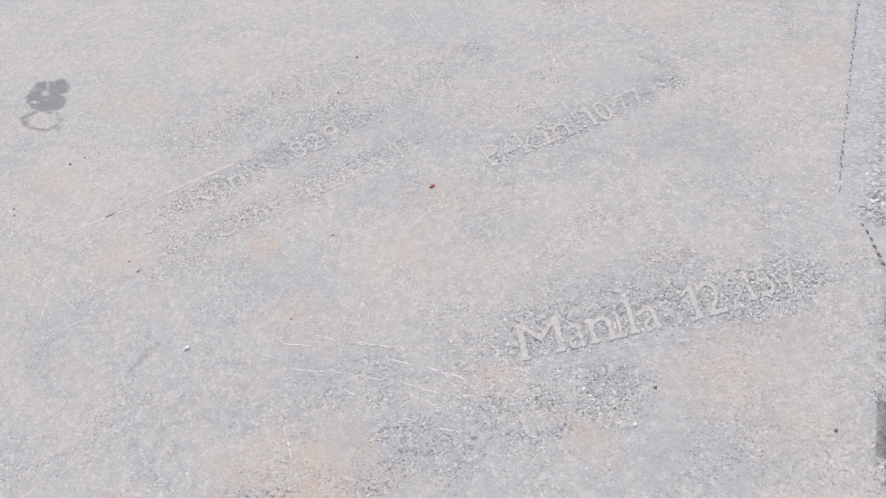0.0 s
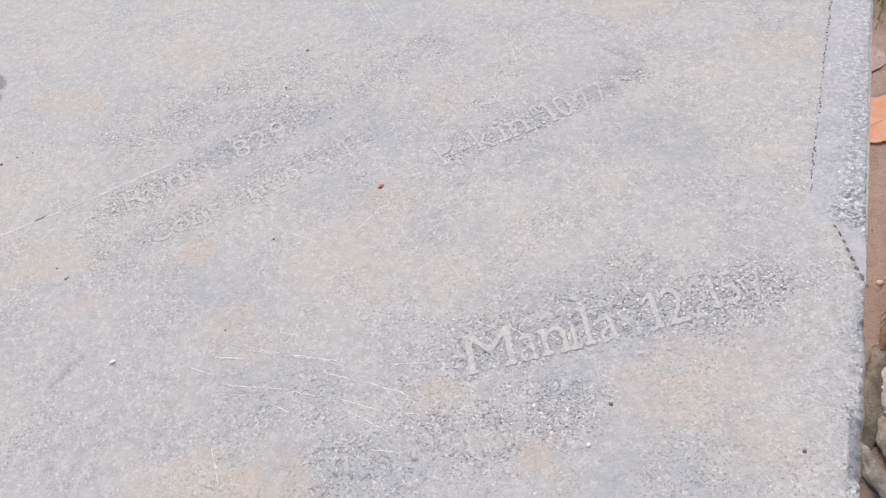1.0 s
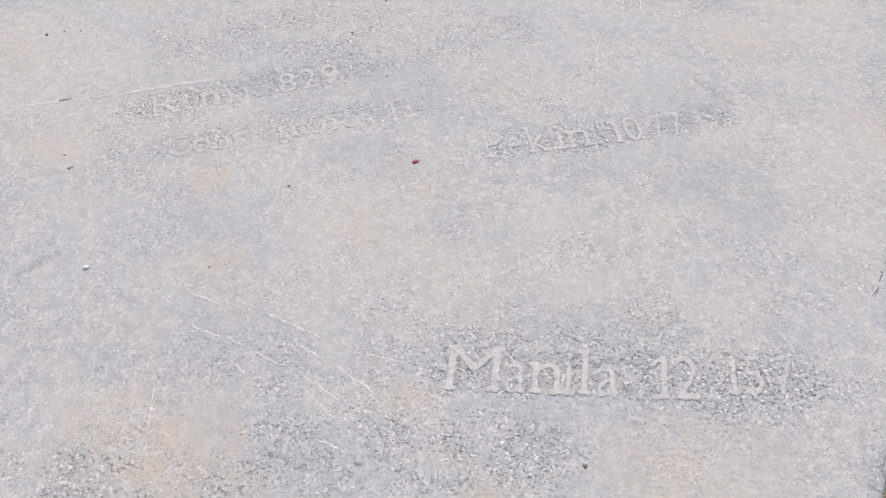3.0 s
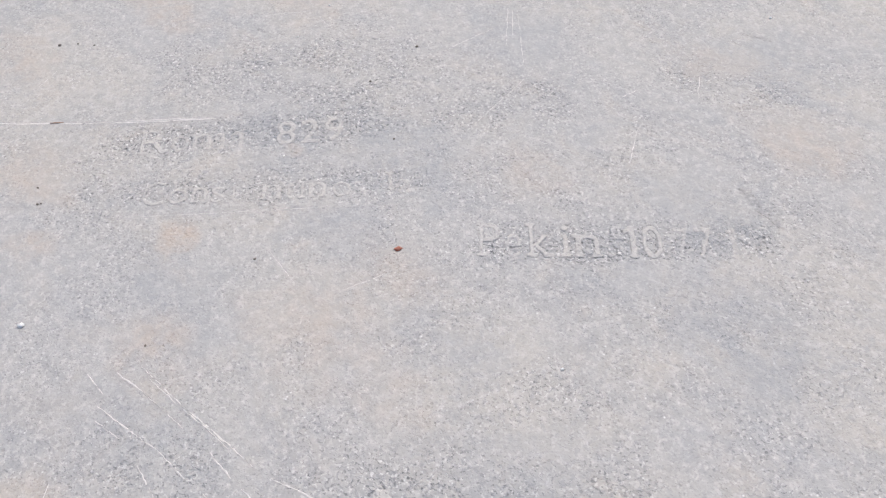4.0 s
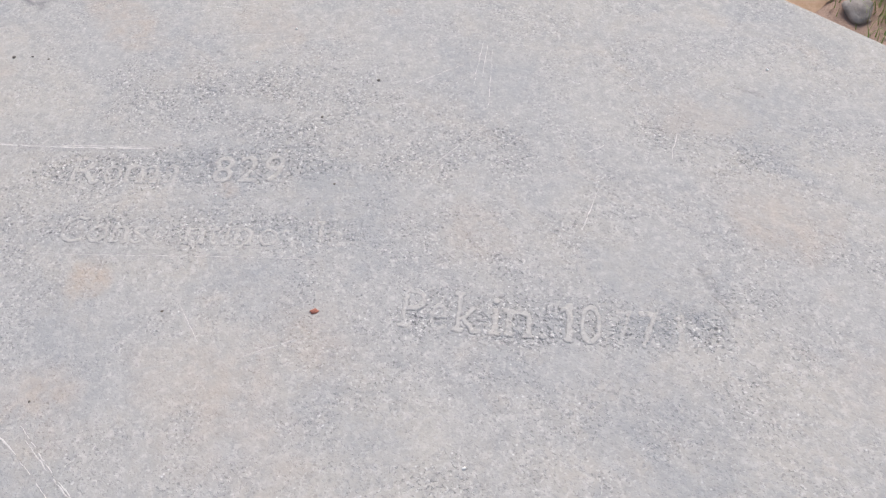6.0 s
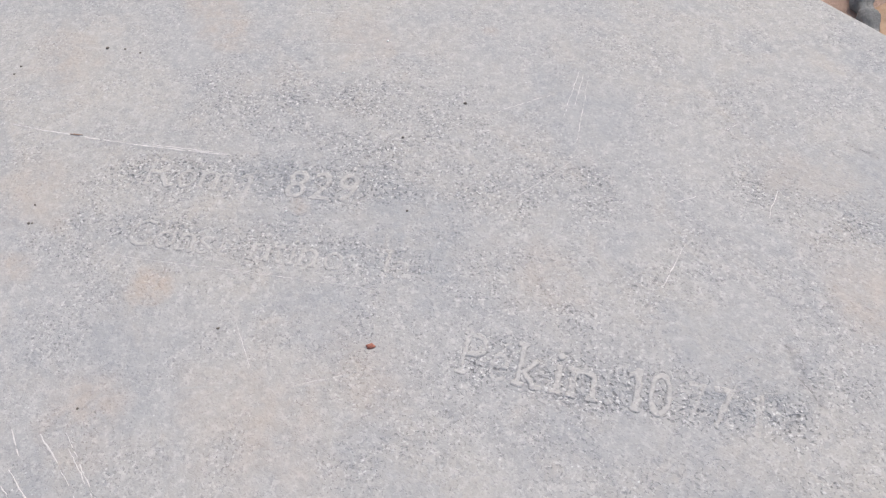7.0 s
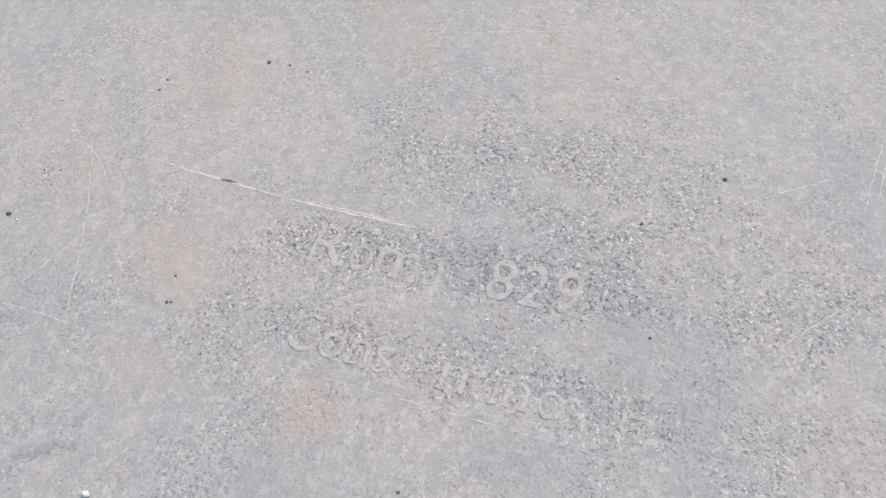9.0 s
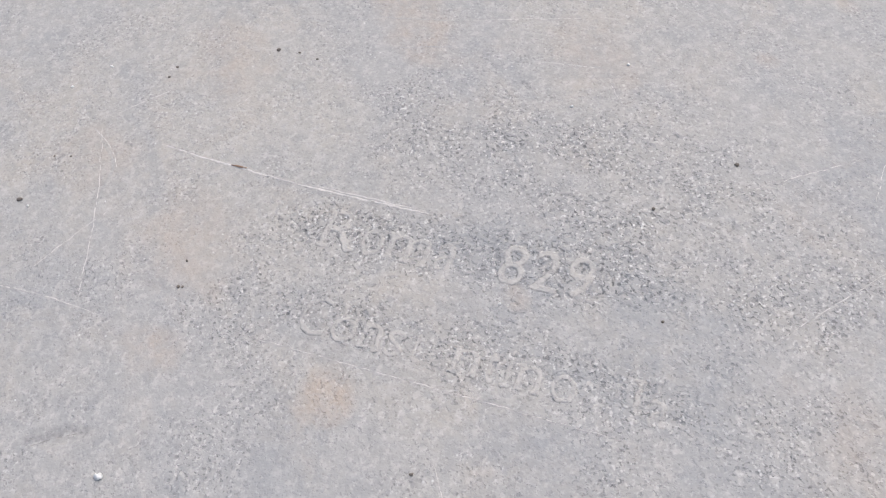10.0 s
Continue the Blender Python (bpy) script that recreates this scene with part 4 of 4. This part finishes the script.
# ---- fallen leaves ----
def dry_leaf(x, y, turn, length, width, material, label, seed, lobes=3, notch=None, curl=0.03):
    """A lobed blade with a midrib and stalk, curled at its rim. notch: the angle of a deep bay, in degrees."""
    bm = bmesh.new()
    n, rings = 72, 7
    mid = bm.verts.new((0, 0, 0))
    prev = None
    for r in range(1, rings + 1):
        ring = []
        for k in range(n):
            a = 2 * math.pi * k / n
            lobe = 1 + 0.07 * math.cos(lobes * a + seed) + 0.04 * math.sin(7 * a + seed) + 0.02 * math.sin(13 * a + 1)
            if notch is not None:
                off = (math.degrees(a) - notch + 180) % 360 - 180
                lobe -= 0.42 * math.exp(-(off / 14) ** 2) + 0.11 * math.exp(-((off - 140) / 8) ** 2) + 0.07 * math.exp(-((off + 52) / 5) ** 2)
            q = r / rings
            px, py = math.cos(a) * length / 2 * lobe * q, math.sin(a) * width / 2 * lobe * q
            pz = curl * length * q ** 2.5 * (0.5 + 0.5 * math.sin(2 * a + seed)) + 0.012 * length * math.sin(5 * a) * q
            ring.append(bm.verts.new((px, py, pz)))
        for k in range(n):
            if prev:
                bm.faces.new((prev[k], ring[k], ring[(k + 1) % n], prev[(k + 1) % n]))
            else:
                bm.faces.new((mid, ring[k], ring[(k + 1) % n]))
        prev = ring
    bmesh.ops.solidify(bm, geom=list(bm.faces), thickness=0.0006)
    reach = [(length * 0.5 * q * math.cos(a), length * 0.5 * q * math.sin(a)) for q in (0, 0.5, 1) for a in np.linspace(0, 6.28, 13)]
    rest = max(ground_height(x + dx, y + dy) for dx, dy in reach) + 0.0012
    thing = empty("dry_leaf", pose(x, y, rest, 0, 0, turn), label, "leaf", "fallen leaves")
    part("blade", bm, material, thing, soft=False)
    bm = bmesh.new()
    stalk = bmesh.ops.create_cone(bm, cap_ends=True, segments=6, radius1=0.0014, radius2=0.0007, depth=length * 0.8)["verts"]
    for v in stalk:
        v.co = Matrix.Rotation(radians(90), 4, "Y") @ v.co
        v.co.z += 0.0004
    part("midrib", bm, material, thing)
    return thing


dry_leaf(1.130, 0.385, 0, 0.185, 0.165, ORANGE, "large dry orange lobed leaf lying on bare earth", 2, 2, -78, 0.015)
dry_leaf(1.235, 0.560, 25, 0.105, 0.070, PINKISH, "dull pinkish dry leaf lying on bare earth", 5, 3)
dry_leaf(1.36, 0.50, 80, 0.07, 0.03, PINKISH, "small dull brown dry leaf on bare earth", 8, 2)
dry_leaf(1.20, 0.66, 80, 0.09, 0.07, PINKISH, "dull brown dry leaf lying on bare earth", 17, 2)
dry_leaf(0.782, -0.128, -84, 0.052, 0.016, STRAW, "small straw coloured strip of dry leaf", 9, 2)
dry_leaf(0.757, -0.172, 20, 0.036, 0.026, PINKISH, "small pale brown dry leaf scrap", 11, 3)
dry_leaf(0.737, -0.121, 10, 0.026, 0.016, PINKISH, "tiny brown leaf scrap on the earth", 12, 3)
dry_leaf(0.78, 1.62, 40, 0.24, 0.20, STRAW, "broad dry tan leaf lying on bare earth", 14, 3)
dry_leaf(0.58, 1.86, 10, 0.16, 0.12, STRAW, "dry tan leaf lying on bare earth", 15, 3)


# ---- roots and the broken branch beside the base ----
def tube(bm, points, radii, seed, sides=14, ridge=0.10, steps=10, flat=1.0, grooves=0.0, swell=0.0, flaky=0.0):
    """A limb along a smooth line. ridge: lumps; grooves: folds that run along it; flat: its height over its width."""
    pts = [Vector(p) for p in points]
    line, rad = [], []
    for k in range(len(pts) - 1):
        p0, p1, p2, p3 = pts[max(k - 1, 0)], pts[k], pts[k + 1], pts[min(k + 2, len(pts) - 1)]
        for s in range(steps):
            t = s / steps
            line.append(0.5 * (2 * p1 + (p2 - p0) * t + (2 * p0 - 5 * p1 + 4 * p2 - p3) * t * t + (3 * p1 - p0 - 3 * p2 + p3) * t ** 3))
            rad.append(radii[k] * (1 - t) + radii[k + 1] * t)
    line.append(pts[-1])
    rad.append(radii[-1])
    prev = None
    for k, (c, r) in enumerate(zip(line, rad)):
        d = (line[min(k + 1, len(line) - 1)] - line[max(k - 1, 0)]).normalized()
        a = d.cross(Vector((0, 0, 1))).normalized()
        b = a.cross(d)
        ring = []
        for j in range(sides):
            w = 2 * math.pi * j / sides
            v = a * math.cos(w) + b * math.sin(w) * flat
            k2 = 1 + ridge * noise.noise((c + v * r) * 70 + Vector((seed, 0, 0)))
            k2 += grooves * noise.noise(Vector((2.2 * math.cos(w), 2.2 * math.sin(w), k * 0.9 / steps + seed)))
            k2 += swell * noise.noise((c + v * 0.01) * 26 + Vector((0, seed, 0)))
            k2 += flaky * (noise.noise((c + v * r) * 150) + 0.6 * noise.noise((c + v * r) * 420) - 0.10)
            ring.append(bm.verts.new(c + v * r * k2))
        if prev:
            for j in range(sides):
                bm.faces.new((prev[j], prev[(j + 1) % sides], ring[(j + 1) % sides], ring[j]))
        else:
            bm.faces.new(ring[::-1])
        prev = ring
    bm.faces.new(prev)


branch = empty("broken_branch", pose(0, 0, 0), "grey ridged fallen branch with a rusty brown broken end", "branch")
bm = bmesh.new()
tube(bm, ((0.812, -0.011, 0.020), (0.838, 0.008, 0.024), (0.945, 0.092, 0.026), (1.083, 0.200, 0.027), (1.45, 0.53, 0.026)),
     (0.0150, 0.0235, 0.0265, 0.028, 0.024), 3, 28, 0.16, 34, 1.0, 0.22)
part("bark", bm, BARK, branch)
bm = bmesh.new()
tube(bm, ((0.830, 0.000, 0.020), (0.810, -0.014, 0.018), (0.775, -0.038, 0.014), (0.748, -0.057, 0.013), (0.722, -0.074, 0.008)),
     (0.012, 0.0085, 0.008, 0.011, 0.005), 6, 14, 0.45, 14, 1.0, 0.5)
for k, (dx, dy) in enumerate(((0.012, 0.004), (-0.004, 0.012), (0.006, -0.008), (0.0, 0.005))):
    tube(bm, ((0.822 + dx, -0.006 + dy, 0.026), (0.795 + dx, -0.026 + dy, 0.026 - 0.003 * k), (0.772 + dx * 1.4 - 0.008 * k, -0.044 + dy * 1.6, 0.022)),
         (0.0045, 0.0032, 0.0008), 30 + k, 8, 0.5, 8)
part("broken_end", bm, RUSTY, branch, "rusty brown splintered end")


def root(points, radii, material, label, seed, flat=0.7):
    bm = bmesh.new()
    tube(bm, points, radii, seed, 24, 0.20, 18, flat, 0.42, 0.55)
    return tagged(part("tree_root", bm, material), label, "root", "roots beside the table")


PALE_LINE = ((0.722, -0.098, -0.006), (0.703, -0.112, 0.008), (0.678, -0.138, 0.012), (0.663, -0.172, 0.013), (0.654, -0.208, 0.012), (0.650, -0.244, 0.010),
             (0.650, -0.280, 0.006), (0.665, -0.330, -0.004), (0.70, -0.40, -0.02))
pale = root(PALE_LINE, (0.007, 0.012, 0.015, 0.0155, 0.0145, 0.013, 0.012, 0.010, 0.008), PEELED, "curved pale root with white crust on the earth", 1)
bm = bmesh.new()
tube(bm, PALE_LINE[2:8], (0.0125, 0.0146, 0.0148, 0.0132, 0.0105, 0.006), 1, 48, 0.20, 36, 0.7, 0.42, 0.55, 0.34)
part("white_crust", bm, CRUST, pale, "white flaking crust")
root(((0.640, -0.150, -0.012), (0.634, -0.176, 0.004), (0.612, -0.222, 0.012), (0.599, -0.264, 0.012), (0.592, -0.305, 0.010), (0.60, -0.40, -0.012)),
     (0.009, 0.014, 0.017, 0.018, 0.018, 0.013), ROOT, "smooth grey root curving beside the table", 5, 0.75)
root(((0.740, -0.060, -0.010), (0.722, -0.072, 0.004), (0.690, -0.098, 0.008), (0.660, -0.130, 0.009), (0.632, -0.160, 0.008), (0.596, -0.188, 0.005), (0.555, -0.215, -0.016)),
     (0.008, 0.012, 0.016, 0.019, 0.019, 0.015, 0.009), MUDDY, "low brown root that forks beside the table's base", 9, 0.5)
root(((0.645, -0.178, -0.010), (0.634, -0.200, 0.006), (0.626, -0.222, 0.009), (0.618, -0.250, 0.009), (0.620, -0.280, 0.007), (0.628, -0.315, 0.002), (0.65, -0.38, -0.014)),
     (0.008, 0.010, 0.011, 0.011, 0.011, 0.010, 0.008), MUDDY, "thin olive brown root between two paler ones", 15, 0.6)
root(((0.598, -0.185, -0.012), (0.577, -0.203, 0.003), (0.560, -0.238, 0.008), (0.556, -0.276, 0.007), (0.565, -0.35, -0.014)),
     (0.009, 0.012, 0.014, 0.014, 0.010), ROOT, "low grey root close to the table's base", 19, 0.55)
root(((0.68, 1.40, -0.01), (0.665, 1.55, 0.016), (0.652, 1.66, 0.022), (0.640, 1.76, 0.024), (0.62, 1.95, 0.018)),
     (0.013, 0.018, 0.021, 0.021, 0.017), BARK, "grey stick lying on the earth", 12, 1.0)


# flat brown lumps that make the ground darker between base and roots
def ground_crumbs():
    rnd = random.Random(21)
    bm = bmesh.new()
    for _ in range(700):
        x, y = rnd.uniform(0.53, 0.70), rnd.uniform(-0.42, -0.04)
        if x > 0.70 + 0.25 * (y + 0.06):
            continue
        r = rnd.uniform(0.0015, 0.0058) * rnd.choice((0.6, 0.8, 1.0, 1.3))
        m = Matrix.Translation((x, y, ground_height(x, y) + 0.0005 + rnd.uniform(0, 0.0015))) @ Euler((rnd.uniform(-0.5, 0.5), rnd.uniform(-0.5, 0.5), rnd.uniform(0, 6))).to_matrix().to_4x4()
        made = bmesh.ops.create_icosphere(bm, subdivisions=1, radius=1.0)["verts"]
        long_r = rnd.uniform(0.5, 1.0)
        for v in made:
            k = rnd.uniform(0.55, 1.3)
            v.co = m @ Vector((v.co.x * r * k, v.co.y * r * long_r * 0.8 * k, v.co.z * r * 0.3))
    tagged(part("ground_crumbs", bm, GROUND_CRUMB), "small flat brown crumbs on the earth beside the roots", "litter", kind="stuff")


ground_crumbs()


def field_stone(x, y, size, seed):
    bm = bmesh.new()
    bmesh.ops.create_icosphere(bm, subdivisions=3, radius=1.0)
    for v in bm.verts:
        k = 1 + 0.28 * noise.noise(v.co * 1.3 + Vector((seed, 0, 0))) + 0.08 * noise.noise(v.co * 5 + Vector((0, seed, 0)))
        v.co = Vector((v.co.x * size * k, v.co.y * size * 0.8 * k, v.co.z * size * 0.55 * k))
    ob = part("field_stone", bm, ROCK, m=pose(x, y, ground_height(x, y) + size * 0.3, 0, 0, seed * 40))
    tagged(ob, "grey rounded stone half sunk in the earth", "stone", "stones on the earth")


for k, row in enumerate(((1.475, 0.690, 0.045), (0.93, 1.54, 0.045), (0.86, 1.68, 0.035))):
    field_stone(*row, k + 1)


def grass():
    rnd = random.Random(11)
    bm = bmesh.new()
    for cx, cy, spread, count in ((1.49, 0.74, 0.14, 900), (1.62, 0.60, 0.14, 500), (1.13, 1.57, 0.18, 1900), (1.42, 1.45, 0.2, 700), (1.02, 1.95, 0.25, 700)):
        for _ in range(count):
            x, y = rnd.gauss(cx, spread * 0.5), rnd.gauss(cy, spread * 0.5)
            h, w, a = rnd.uniform(0.02, 0.06), rnd.uniform(0.0012, 0.0026), rnd.uniform(0, 6.28)
            lean = rnd.uniform(0.1, 0.9) * h
            dx, dy = math.cos(a), math.sin(a)
            z = ground_height(x, y) - 0.002
            rows = []
            for s in (0.0, 0.55, 1.0):
                c = Vector((x + dx * lean * s * s, y + dy * lean * s * s, z + h * s))
                ww = w * (1 - 0.85 * s)
                rows.append((bm.verts.new(c + Vector((-dy * ww, dx * ww, 0))), bm.verts.new(c + Vector((dy * ww, -dx * ww, 0)))))
            for p, q in zip(rows, rows[1:]):
                bm.faces.new((p[0], p[1], q[1], q[0]))
    tagged(part("grass", bm, GRASS), "short green grass in tufts on bare earth", "grass", kind="stuff")


grass()
